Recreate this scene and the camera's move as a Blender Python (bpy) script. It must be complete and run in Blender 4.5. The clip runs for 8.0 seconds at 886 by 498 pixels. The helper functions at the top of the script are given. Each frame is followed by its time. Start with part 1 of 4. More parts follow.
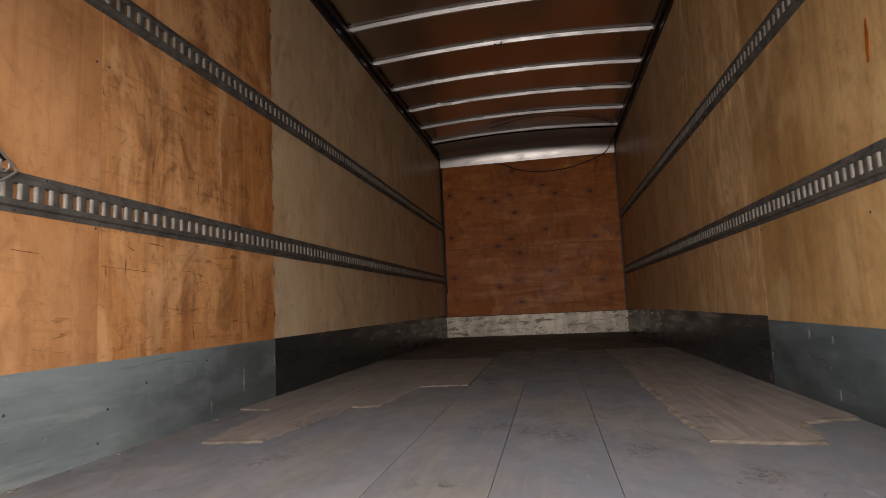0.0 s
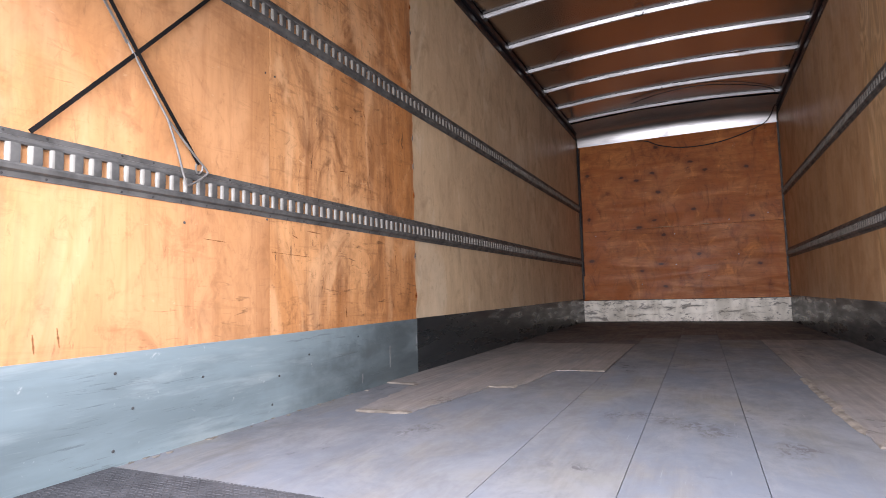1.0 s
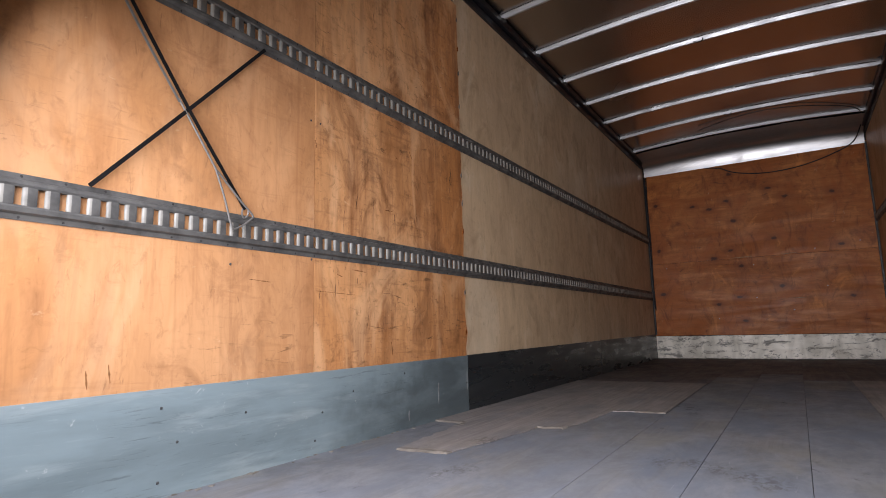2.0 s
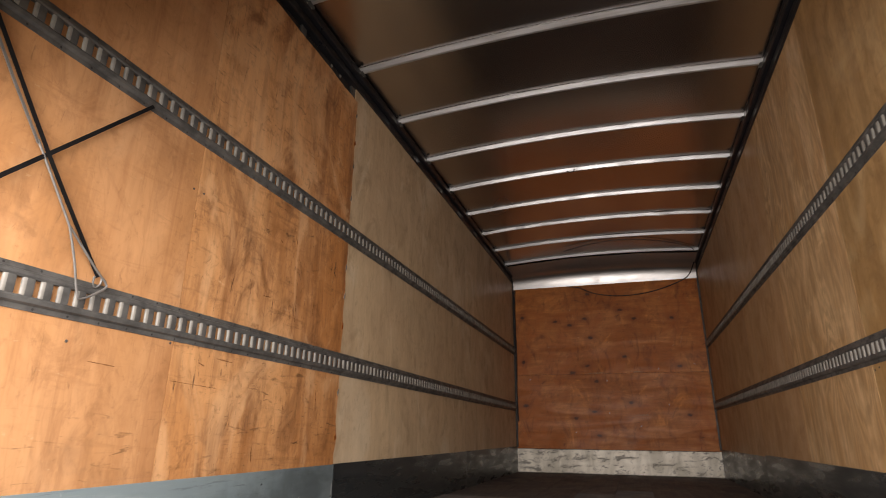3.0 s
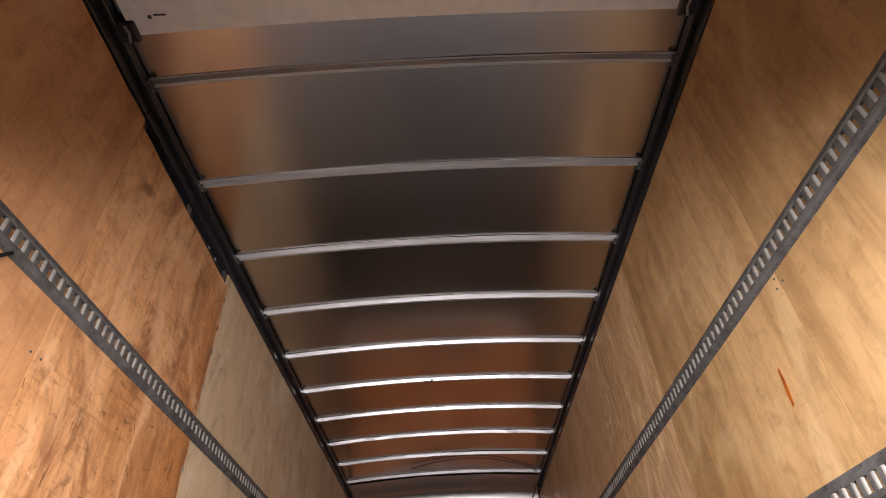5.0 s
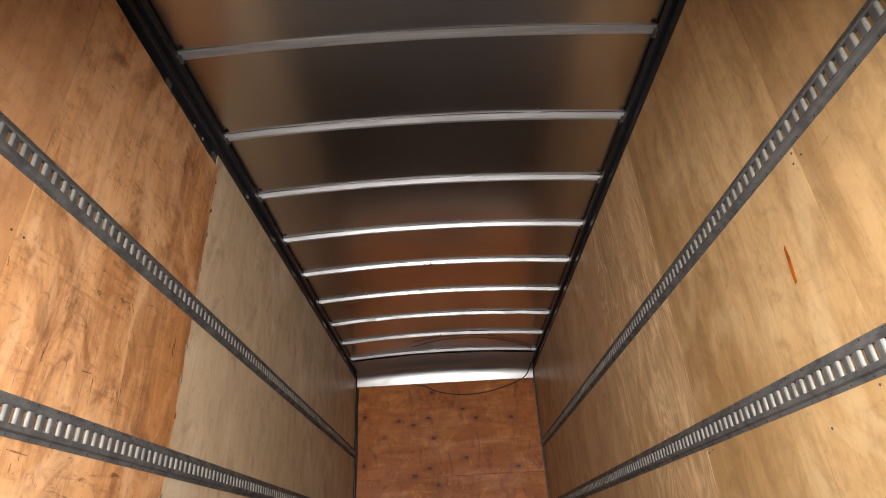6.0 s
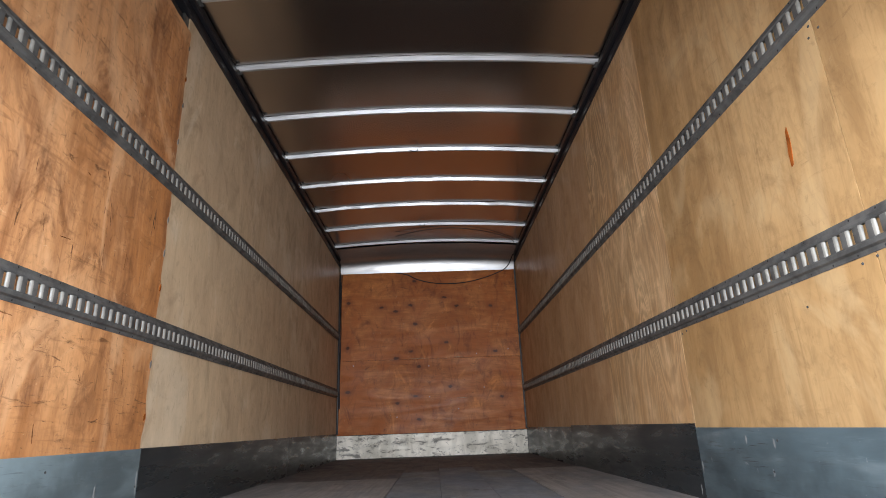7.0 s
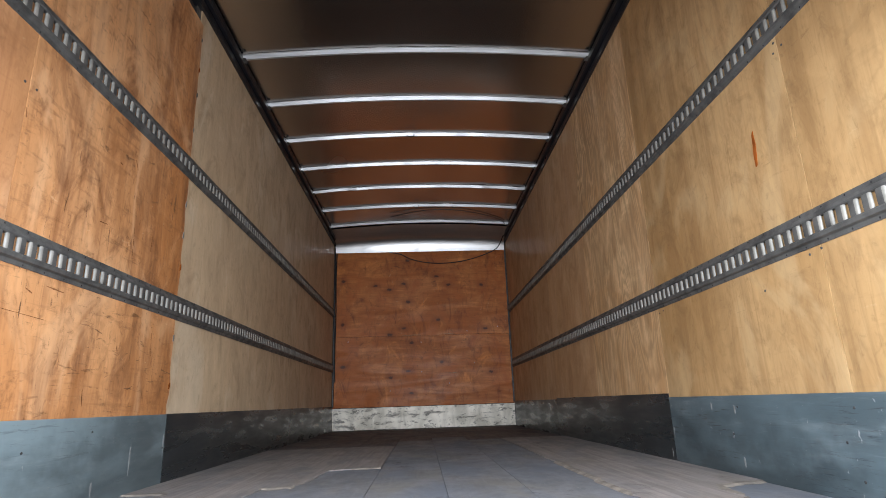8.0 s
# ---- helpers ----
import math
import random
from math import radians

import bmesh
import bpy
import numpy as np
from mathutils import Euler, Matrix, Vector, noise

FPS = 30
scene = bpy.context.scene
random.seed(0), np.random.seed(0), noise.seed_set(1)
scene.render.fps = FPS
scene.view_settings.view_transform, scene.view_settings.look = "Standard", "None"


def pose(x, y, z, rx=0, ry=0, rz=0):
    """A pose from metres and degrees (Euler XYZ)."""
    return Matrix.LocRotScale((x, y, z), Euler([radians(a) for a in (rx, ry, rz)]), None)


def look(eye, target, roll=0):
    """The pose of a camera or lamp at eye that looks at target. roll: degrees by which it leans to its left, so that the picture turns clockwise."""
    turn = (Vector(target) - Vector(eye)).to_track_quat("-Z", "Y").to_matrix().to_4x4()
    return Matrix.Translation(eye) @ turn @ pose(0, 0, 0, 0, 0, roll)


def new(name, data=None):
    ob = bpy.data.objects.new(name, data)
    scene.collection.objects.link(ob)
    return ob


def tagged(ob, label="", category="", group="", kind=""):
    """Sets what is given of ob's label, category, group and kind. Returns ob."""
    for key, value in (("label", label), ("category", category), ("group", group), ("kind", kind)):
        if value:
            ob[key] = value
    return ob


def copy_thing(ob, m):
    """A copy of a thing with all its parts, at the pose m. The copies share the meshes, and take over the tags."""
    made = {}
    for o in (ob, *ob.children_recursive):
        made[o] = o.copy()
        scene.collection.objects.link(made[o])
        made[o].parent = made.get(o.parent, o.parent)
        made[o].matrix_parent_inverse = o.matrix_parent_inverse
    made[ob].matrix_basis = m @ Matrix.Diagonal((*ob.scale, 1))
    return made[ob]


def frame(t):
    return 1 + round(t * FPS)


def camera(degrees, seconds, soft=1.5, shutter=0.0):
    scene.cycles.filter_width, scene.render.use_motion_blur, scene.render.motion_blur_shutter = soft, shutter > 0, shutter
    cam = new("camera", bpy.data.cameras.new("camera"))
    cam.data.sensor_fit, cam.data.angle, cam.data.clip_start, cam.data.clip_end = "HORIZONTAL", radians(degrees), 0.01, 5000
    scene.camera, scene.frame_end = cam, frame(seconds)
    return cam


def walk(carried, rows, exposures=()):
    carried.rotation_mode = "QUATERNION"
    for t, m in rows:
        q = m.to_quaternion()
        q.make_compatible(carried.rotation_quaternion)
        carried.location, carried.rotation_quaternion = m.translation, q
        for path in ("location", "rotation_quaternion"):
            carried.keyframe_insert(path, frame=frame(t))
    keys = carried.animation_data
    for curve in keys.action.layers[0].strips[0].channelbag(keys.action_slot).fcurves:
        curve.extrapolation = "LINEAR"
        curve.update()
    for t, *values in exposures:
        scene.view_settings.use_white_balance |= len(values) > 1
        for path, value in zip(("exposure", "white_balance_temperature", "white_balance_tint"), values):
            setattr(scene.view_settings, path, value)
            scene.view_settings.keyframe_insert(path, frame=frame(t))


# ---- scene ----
# ---- camera ----
cam = camera(77.0, 8.0, soft=0.65, shutter=0.15)
PATH = [
    # seconds, x, y, z, yaw, pitch, roll
    (0, 0.230, -1.502, 0.434, 10.933, 5.929, 2.587),
    (0.5, 0.214, -1.549, 0.445, 17.582, 4.854, 2.066),
    (1, 0.253, -1.558, 0.447, 24.825, 4.501, 1.558),
    (1.2, 0.305, -1.560, 0.446, 28.227, 4.655, 1.384),
    (1.47, 0.338, -1.551, 0.447, 31.754, 5.259, 1.326),
    (1.75, 0.363, -1.526, 0.452, 33.026, 6.549, 1.465),
    (2.02, 0.373, -1.499, 0.459, 32.119, 8.380, 1.551),
    (2.3, 0.364, -1.481, 0.467, 29.108, 10.609, 1.335),
    (2.5, 0.336, -1.467, 0.479, 26.170, 12.339, 1.007),
    (3, 0.245, -1.450, 0.460, 17.982, 18.326, -0.585),
    (3.5, 0.104, -1.465, 0.418, 7.779, 26.755, -0.702),
    (4, 0.067, -1.481, 0.385, 3.620, 34.763, 0.028),
    (4.2, 0.065, -1.496, 0.380, 2.869, 37.616, 0.685),
    (4.47, 0.064, -1.494, 0.379, 2.071, 40.318, 1.556),
    (4.75, 0.062, -1.473, 0.380, 1.648, 40.849, 2.293),
    (5.03, 0.060, -1.447, 0.382, 1.465, 39.613, 2.791),
    (5.3, 0.058, -1.427, 0.386, 1.384, 37.018, 2.948),
    (5.5, 0.056, -1.408, 0.391, 1.329, 34.734, 2.913),
    (6, 0.067, -1.352, 0.400, 1.508, 28.409, 2.848),
    (6.5, 0.060, -1.290, 0.373, 1.040, 22.675, 2.389),
    (7, 0.038, -1.278, 0.348, -0.778, 17.733, 2.027),
    (7.5, 0.021, -1.344, 0.342, -2.013, 16.089, 1.960),
    (8, -0.023, -1.502, 0.315, -2.054, 15.440, 1.850),
]
EXPOSURES = [
    # seconds, stops, kelvin, tint
    (0.0, 1.91, 14700, 21), (0.5, 2.98, 11500, 15), (1.0, 3.24, 9700, 19), (1.2, 3.21, 9600, 19), (2.5, 2.50, 11000, 16),
    (3.0, 2.78, 13600, 18), (3.5, 3.50, 10500, 22), (4.0, 4.01, 7300, 39), (4.2, 4.01, 7300, 39), (5.3, 3.38, 12800, 15),
    (5.5, 3.36, 12900, 14), (6.0, 3.54, 11800, 14), (6.5, 3.49, 10000, 10), (7.5, 3.26, 9500, 10), (8.0, 3.21, 9300, 9)]
walk(cam, [(t, pose(x, y, z, 90 + pitch, roll, yaw)) for t, x, y, z, yaw, pitch, roll in PATH], EXPOSURES)

# ---- world and sun ----
SUN_ELEVATION, SUN_TURN = radians(38), radians(8)
world = bpy.data.worlds.new("sky")
world.use_nodes = True
scene.world = world
sky = world.node_tree.nodes.new("ShaderNodeTexSky")
sky.sky_type, sky.sun_disc, sky.sun_elevation, sky.sun_rotation = "NISHITA", False, SUN_ELEVATION, SUN_TURN
world.node_tree.links.new(sky.outputs["Color"], world.node_tree.nodes["Background"].inputs["Color"])
world.node_tree.nodes["Background"].inputs["Strength"].default_value = 0.12
sun = new("sun", bpy.data.lights.new("sun", "SUN"))
sun.data.energy, sun.data.angle, sun.data.color = 2.0, radians(0.5), (1.0, 0.95, 0.88)
sun_way = Vector((math.sin(SUN_TURN) * math.cos(SUN_ELEVATION), math.cos(SUN_TURN) * math.cos(SUN_ELEVATION), math.sin(SUN_ELEVATION)))
sun.matrix_world = look(sun_way * 40, (0, 0, 0))
# the sky's light in the open rear end of the box
skylight = new("rear_skylight", bpy.data.lights.new("rear_skylight", "AREA"))
skylight.data.shape, skylight.data.size, skylight.data.size_y, skylight.data.energy, skylight.data.color = "RECTANGLE", 2.2, 1.1, 18.5, (0.52, 0.67, 1.0)
skylight.data.spread = radians(148)
skylight.matrix_world = pose(0, -1.2, 0.85, 66, 0, 0)


# ---- sizes ----
HALF = 1.225          # half the width between the wall linings
FRONT = 6.244           # the bulkhead
REAR = -1.18          # the open rear end
ROOF = 2.634          # the roof sheet at its edges
CROWN = 0.055        # how far the roof rises in the middle
PITCH = 0.628         # from roof bow to roof bow
BOW_START = -0.029     # the first bow
SLOT = 0.0500         # from slot to slot of the cargo rails


# ---- materials ----
class Nodes:
    """A node material and short ways to add to it."""

    def __init__(self, name, rough=0.5, metal=0.0, spec=0.5):
        self.m = bpy.data.materials.new(name)
        self.m.use_nodes = True
        self.t = self.m.node_tree
        self.b = self.t.nodes["Principled BSDF"]
        self.b.inputs["Roughness"].default_value = rough
        self.b.inputs["Metallic"].default_value = metal
        self.b.inputs["Specular IOR Level"].default_value = spec

    def put(self, where, value):
        if hasattr(value, "is_linked"):
            self.t.links.new(value, where)
        elif isinstance(value, (tuple, list)) and len(value) == 3 and where.type == "RGBA":
            where.default_value = (*value, 1)
        else:
            where.default_value = value

    def place(self, scale=(1, 1, 1), shift=0.0):
        """Coordinates in metres, stretched, and moved a different way for every piece."""
        co = self.t.nodes.new("ShaderNodeTexCoord").outputs["Object"]
        info = self.t.nodes.new("ShaderNodeObjectInfo").outputs["Random"]
        mul = self.t.nodes.new("ShaderNodeVectorMath")
        mul.operation = "SCALE"
        mul.inputs[0].default_value = (13.0, 17.0, 11.0)
        self.put(mul.inputs["Scale"], info)
        add = self.t.nodes.new("ShaderNodeVectorMath")
        self.put(add.inputs[0], co)
        self.put(add.inputs[1], mul.outputs[0])
        sc = self.t.nodes.new("ShaderNodeVectorMath")
        sc.operation = "MULTIPLY_ADD"
        self.put(sc.inputs[0], add.outputs[0])
        sc.inputs[1].default_value = scale
        sc.inputs[2].default_value = (shift, shift * 1.7, shift * 0.6)
        return sc.outputs[0]

    def noise(self, scale, detail=3.0, rough=0.55, distort=0.0, shift=0.0):
        n = self.t.nodes.new("ShaderNodeTexNoise")
        n.inputs["Scale"].default_value = 1.0
        n.inputs["Detail"].default_value = detail
        n.inputs["Roughness"].default_value = rough
        n.inputs["Distortion"].default_value = distort
        self.put(n.inputs["Vector"], self.place(scale, shift))
        return n.outputs["Fac"]

    def math(self, op, a, b=0.0, clamp=False):
        n = self.t.nodes.new("ShaderNodeMath")
        n.operation, n.use_clamp = op, clamp
        self.put(n.inputs[0], a)
        self.put(n.inputs[1], b)
        return n.outputs[0]

    def ramp(self, value, lo, hi, out_lo=0.0, out_hi=1.0):
        n = self.t.nodes.new("ShaderNodeMapRange")
        n.interpolation_type = "SMOOTHSTEP"
        self.put(n.inputs["Value"], value)
        for key, v in zip(("From Min", "From Max", "To Min", "To Max"), (lo, hi, out_lo, out_hi)):
            n.inputs[key].default_value = v
        return n.outputs[0]

    def mix(self, fac, a, b, blend="MIX"):
        n = self.t.nodes.new("ShaderNodeMix")
        n.data_type, n.blend_type = "RGBA", blend
        self.put(n.inputs[0], fac)
        self.put(n.inputs[6], a)
        self.put(n.inputs[7], b)
        return n.outputs[2]

    def spots(self, places, stretch=(1, 1, 1), wobble=0.02):
        """How far a point is from the nearest of these places, in metres; stretch draws the spots out."""
        co = self.t.nodes.new("ShaderNodeTexCoord").outputs["Object"]
        warp = self.t.nodes.new("ShaderNodeTexNoise")
        warp.inputs["Scale"].default_value = 14.0
        warp.inputs["Detail"].default_value = 3.0
        self.put(warp.inputs["Vector"], co)
        moved = self.t.nodes.new("ShaderNodeVectorMath")
        moved.operation = "MULTIPLY_ADD"
        self.put(moved.inputs[0], warp.outputs["Color"])
        moved.inputs[1].default_value = (wobble,) * 3
        self.put(moved.inputs[2], co)
        wide = self.t.nodes.new("ShaderNodeVectorMath")
        wide.operation = "MULTIPLY"
        self.put(wide.inputs[0], moved.outputs[0])
        wide.inputs[1].default_value = stretch
        near = None
        for p in places:
            d = self.t.nodes.new("ShaderNodeVectorMath")
            d.operation = "DISTANCE"
            self.put(d.inputs[0], wide.outputs[0])
            d.inputs[1].default_value = tuple((a + wobble / 2) * b for a, b in zip(p, stretch))
            near = d.outputs["Value"] if near is None else self.math("MINIMUM", near, d.outputs["Value"])
        return near

    def random(self):
        return self.t.nodes.new("ShaderNodeObjectInfo").outputs["Random"]

    def relief(self, height, distance=0.002, strength=0.5):
        n = self.t.nodes.new("ShaderNodeBump")
        n.inputs["Strength"].default_value = strength
        n.inputs["Distance"].default_value = distance
        self.put(n.inputs["Height"], height)
        self.put(self.b.inputs["Normal"], n.outputs[0])

    def done(self, color, rough=None):
        self.put(self.b.inputs["Base Color"], color)
        if rough is not None:
            self.put(self.b.inputs["Roughness"], rough)
        return self.m


def plywood(name, light, dark, red, figure=0.5, stain=0.3, waves=34.0, grain=1.0, knots=(), flat=False):
    """Rotary-cut plywood: wavy growth figure along the grain, soft streaks, blotches, scuffs and knots. flat: the grain lies level, on a cross wall."""
    n = Nodes(name, 0.55, 0, 0.35)
    along = (lambda a, b: (b, 1.0, a)) if flat else (lambda a, b: (1.0, a, b))
    flow = n.noise(along(2.6, 0.62), 4, 0.45, 0.5)
    rings = n.ramp(n.math("SINE", n.math("MULTIPLY", flow, waves)), -0.9, 1.0)
    fibre = n.noise(along(55, 3.0), 4, 0.65)
    band = n.noise(along(5, 1.0), 5, 0.62, 1.6, 3.0)
    streak = n.noise(along(15, 2.4), 5, 0.72, 2.2, 7.0)
    patch = n.noise((2.8, 2.8, 2.0), 5, 0.64, 1.2, 9.0)
    broad = n.noise((0.9, 0.9, 0.9), 2, 0.5, 0.3, 15.0)
    wood = n.mix(n.ramp(band, 0.28, 0.74, 0.5 - 0.5 * grain, 0.5 + 0.4 * grain), light, dark)
    wood = n.mix(n.ramp(patch, 0.42, 0.62, 0, 0.85), wood, red)
    wood = n.mix(n.ramp(patch, 0.44, 0.28, 0, 0.75), wood, tuple(min(1, c * 1.25) for c in light))
    wood = n.mix(n.math("MULTIPLY", rings, n.ramp(broad, 0.35, 0.65, figure * 0.3, figure)), wood, tuple(c * 0.72 for c in dark))
    wood = n.mix(n.ramp(streak, 0.50, 0.72, 0, 0.4 * grain), wood, tuple(c * 0.62 for c in dark))
    wood = n.mix(n.ramp(fibre, 0.45, 0.70, 0, 0.16), wood, tuple(c * 0.6 for c in dark))
    where = n.noise((1.3, 1.3, 1.3), 3, 0.55, 0.0, 31.0)
    scuff = n.noise(along(15, 5.0), 6, 0.75, 1.8, 21.0)
    cross = n.noise(along(5, 48), 5, 0.70, 1.2, 51.0)
    scuff = n.math("MAXIMUM", n.ramp(scuff, 0.58, 0.74), n.ramp(cross, 0.63, 0.74, 0, 0.8))
    scuff = n.math("MULTIPLY", scuff, n.ramp(where, 0.38, 0.58, 0.4, 1.0))
    wood = n.mix(n.math("MULTIPLY", scuff, stain), wood, (0.10, 0.038, 0.015))
    smudge = n.noise((7, 7, 3.2), 6, 0.72, 1.4, 61.0)
    wood = n.mix(n.ramp(smudge, 0.48, 0.76, 0, stain * 0.75), wood, tuple(c * 0.4 for c in dark))
    rub = n.noise(along(9, 20), 5, 0.72, 0.5, 41.0)
    wood = n.mix(n.ramp(rub, 0.64, 0.74, 0, stain * 0.3), wood, (0.78, 0.58, 0.36))
    if knots:
        far = n.spots(knots, along(1.9, 1.1), 0.05)
        wood = n.mix(n.ramp(far, 0.15, 0.02, 0, 0.6), wood, tuple(c * 0.75 for c in dark))
        wood = n.mix(n.ramp(far, 0.048, 0.018, 0, 1.0), wood, (0.10, 0.028, 0.009))
    tone = n.mix(1.0, wood, n.mix(n.random(), (0.86, 0.85, 0.84), (1.0, 1.0, 1.0)), "MULTIPLY")
    n.relief(n.math("ADD", n.math("MULTIPLY", fibre, 0.5), n.math("MULTIPLY", scuff, -0.5)), 0.0015, 0.45)
    return n.done(tone, n.ramp(band, 0.3, 0.8, 0.42, 0.66))


def old_plywood(name, light, dark, red, bands=0.6, ticks=0.5, cracks=0.4, cloud=0.6):
    """Smooth, weathered plywood: soft upright bands, cloudy stains, level scuff ticks and short upright cracks."""
    n = Nodes(name, 0.5, 0, 0.4)
    broad = n.noise((1.5, 1.5, 0.8), 3, 0.5, 0.4)
    wood = n.mix(n.ramp(broad, 0.35, 0.68), light, red)
    band = n.noise((1.0, 8.5, 0.45), 4, 0.6, 0.5, 3.0)
    wood = n.mix(n.ramp(band, 0.44, 0.70, 0, bands), wood, dark)
    wood = n.mix(n.ramp(band, 0.44, 0.26, 0, bands * 0.7), wood, tuple(min(1, c * 1.22) for c in light))
    vein = n.noise((1.0, 3.6, 1.3), 4, 0.55, 2.4, 33.0)
    line = n.math("ABSOLUTE", n.math("SUBTRACT", vein, 0.5))
    wood = n.mix(n.ramp(line, 0.040, 0.0, 0, bands * 0.26), wood, tuple(c * 0.7 for c in dark))
    fine = n.noise((1.0, 34, 1.4), 4, 0.62, 0.6, 73.0)
    wood = n.mix(n.ramp(fine, 0.50, 0.72, 0, bands * 0.5), wood, tuple(c * 0.8 for c in dark))
    smear = n.noise((1.0, 3.2, 26), 5, 0.66, 0.7, 83.0)
    wood = n.mix(n.ramp(smear, 0.54, 0.72, 0, ticks * 0.45), wood, tuple(c * 0.75 for c in dark))
    mottle = n.noise((6, 6, 4.2), 6, 0.66, 0.9, 9.0)
    wood = n.mix(n.ramp(mottle, 0.48, 0.72, 0, cloud), wood, tuple(c * 0.72 for c in dark))
    wood = n.mix(n.ramp(mottle, 0.44, 0.30, 0, cloud * 0.6), wood, tuple(min(1, c * 1.18) for c in light))
    blotch = n.noise((2.4, 2.4, 1.5), 4, 0.58, 1.3, 27.0)
    wood = n.mix(n.ramp(blotch, 0.50, 0.68, 0, cloud * 0.75), wood, tuple(c * 0.86 for c in red))
    wood = n.mix(n.ramp(blotch, 0.48, 0.34, 0, cloud * 0.8), wood, (min(1, light[0] * 1.14), min(1, light[1] * 1.3), min(1, light[2] * 1.5)))
    flame = n.noise((1.0, 5.0, 1.1), 3, 0.5, 1.8, 97.0)
    flame = n.ramp(n.math("SINE", n.math("MULTIPLY", flame, 60.0)), 0.1, 1.0)
    wood = n.mix(n.math("MULTIPLY", flame, n.ramp(blotch, 0.40, 0.60, bands * 0.03, bands * 0.16)), wood, tuple(c * 0.8 for c in dark))
    speck = n.noise((24, 24, 17), 5, 0.70, 0.8, 15.0)
    wood = n.mix(n.ramp(speck, 0.54, 0.72, 0, cloud * 0.6), wood, tuple(c * 0.55 for c in dark))
    where = n.noise((1.4, 1.4, 1.7), 3, 0.6, 0.0, 31.0)
    level = n.noise((1.0, 11, 52), 4, 0.66, 0.8, 21.0)
    level = n.math("MULTIPLY", n.ramp(level, 0.58, 0.74), n.ramp(where, 0.46, 0.62, 0.05 + 0.35 * ticks * ticks, 1.0))
    up = n.noise((1.0, 52, 9.0), 4, 0.64, 0.9, 51.0)
    up = n.math("MULTIPLY", n.ramp(up, 0.62, 0.71), n.ramp(where, 0.56, 0.42, 0.1 + 0.3 * cracks * cracks, 1.0))
    scuff = n.math("MAXIMUM", n.math("MULTIPLY", level, ticks), n.math("MULTIPLY", up, cracks))
    wood = n.mix(scuff, wood, (0.10, 0.040, 0.017))
    smear = n.noise((3.2, 3.2, 2.0), 5, 0.72, 1.0, 61.0)
    wood = n.mix(n.ramp(smear, 0.55, 0.76, 0, 0.55 * cloud), wood, (0.16, 0.09, 0.055))
    rub = n.noise((1.0, 14, 34), 4, 0.7, 0.4, 41.0)
    wood = n.mix(n.ramp(rub, 0.66, 0.73, 0, 0.3 * ticks), wood, (0.80, 0.60, 0.38))
    n.relief(n.math("ADD", n.math("MULTIPLY", speck, 0.5), n.math("MULTIPLY", scuff, -0.6)), 0.0014, 0.4)
    tone = n.mix(1.0, wood, n.mix(n.random(), (0.92, 0.91, 0.90), (1.0, 1.0, 1.0)), "MULTIPLY")
    return n.done(tone, n.ramp(mottle, 0.3, 0.75, 0.42, 0.62))


def painted_steel(name, base, worn, rough=0.36, scratch=0.5, chips=0.85, dents=0.35, spec=0.5, dirt_shade=(), dashes=0.35):
    """Blue-grey paint on sheet steel, scraped along its length."""
    n = Nodes(name, rough, 0.0, spec)
    cloud = n.noise((1.0, 1.3, 6.0), 5, 0.6, 0.15)
    col = n.mix(n.ramp(cloud, 0.40, 0.66), base, tuple(c * 0.74 for c in base))
    where = n.noise((1.8, 1.8, 6.0), 3, 0.6, 0.0, 12.0)
    line = n.noise((1.0, 6.0, 110.0), 4, 0.70, 0.6, 5.0)
    dark_line = n.math("MULTIPLY", n.ramp(line, 0.57, 0.66), n.ramp(where, 0.42, 0.6))
    col = n.mix(n.math("MULTIPLY", dark_line, dashes), col, (0.02, 0.017, 0.018))
    pale_line = n.math("MULTIPLY", n.ramp(line, 0.42, 0.33), n.ramp(where, 0.6, 0.45))
    col = n.mix(n.math("MULTIPLY", pale_line, scratch), col, worn)
    chip = n.noise((26, 26, 20), 4, 0.7, 0.5, 17.0)
    col = n.mix(n.ramp(chip, 0.66, 0.70, 0, chips), col, (0.5, 0.5, 0.48))
    rub = n.noise((1.0, 2.2, 15), 5, 0.62, 0.2, 23.0)
    col = n.mix(n.ramp(rub, 0.52, 0.74, 0, 0.5), col, worn)
    # soft dark blotches: smears on the right plate, painted light falloff on the left
    if dirt_shade:
        far = n.spots(dirt_shade, (1.0, 0.62, 1.3), 0.3)
        patchiness = n.noise((1.0, 3.0, 9.0), 4, 0.6, 0.3, 67.0)
        col = n.mix(n.math("MULTIPLY", n.ramp(far, 0.48, 0.12), n.ramp(patchiness, 0.35, 0.6, 0.5, 0.9)), col, tuple(c * 0.34 for c in base))
    n.relief(n.math("ADD", cloud, n.math("MULTIPLY", dark_line, -0.2)), 0.004, dents)
    return n.done(col, n.ramp(rub, 0.3, 0.75, rough - 0.06, rough + 0.2))


def bare_metal(name, base, rough, stretch=(6, 6, 6)):
    """Smooth bare aluminium, dulled in broad patches."""
    n = Nodes(name, rough, 1.0)
    cloud = n.noise(stretch, 1, 0.5, 0.3)
    col = n.mix(n.ramp(cloud, 0.25, 0.75), base, tuple(c * 0.7 for c in base))
    return n.done(col, n.ramp(cloud, 0.25, 0.8, rough * 0.8, rough * 1.35))


FLOOR_STAINS = [(-0.608, 0.148, 0), (-0.64, 0.096, 0), (0.048, 0.537, 0), (-0.054, 0.529, 0), (0.12, 0.5, 0), (0.213, 0.438, 0), (0.263, 0.375, 0), (0.459, 0.235, 0), (0.699, 0.003, 0), (-0.753, 0.571, 0)]


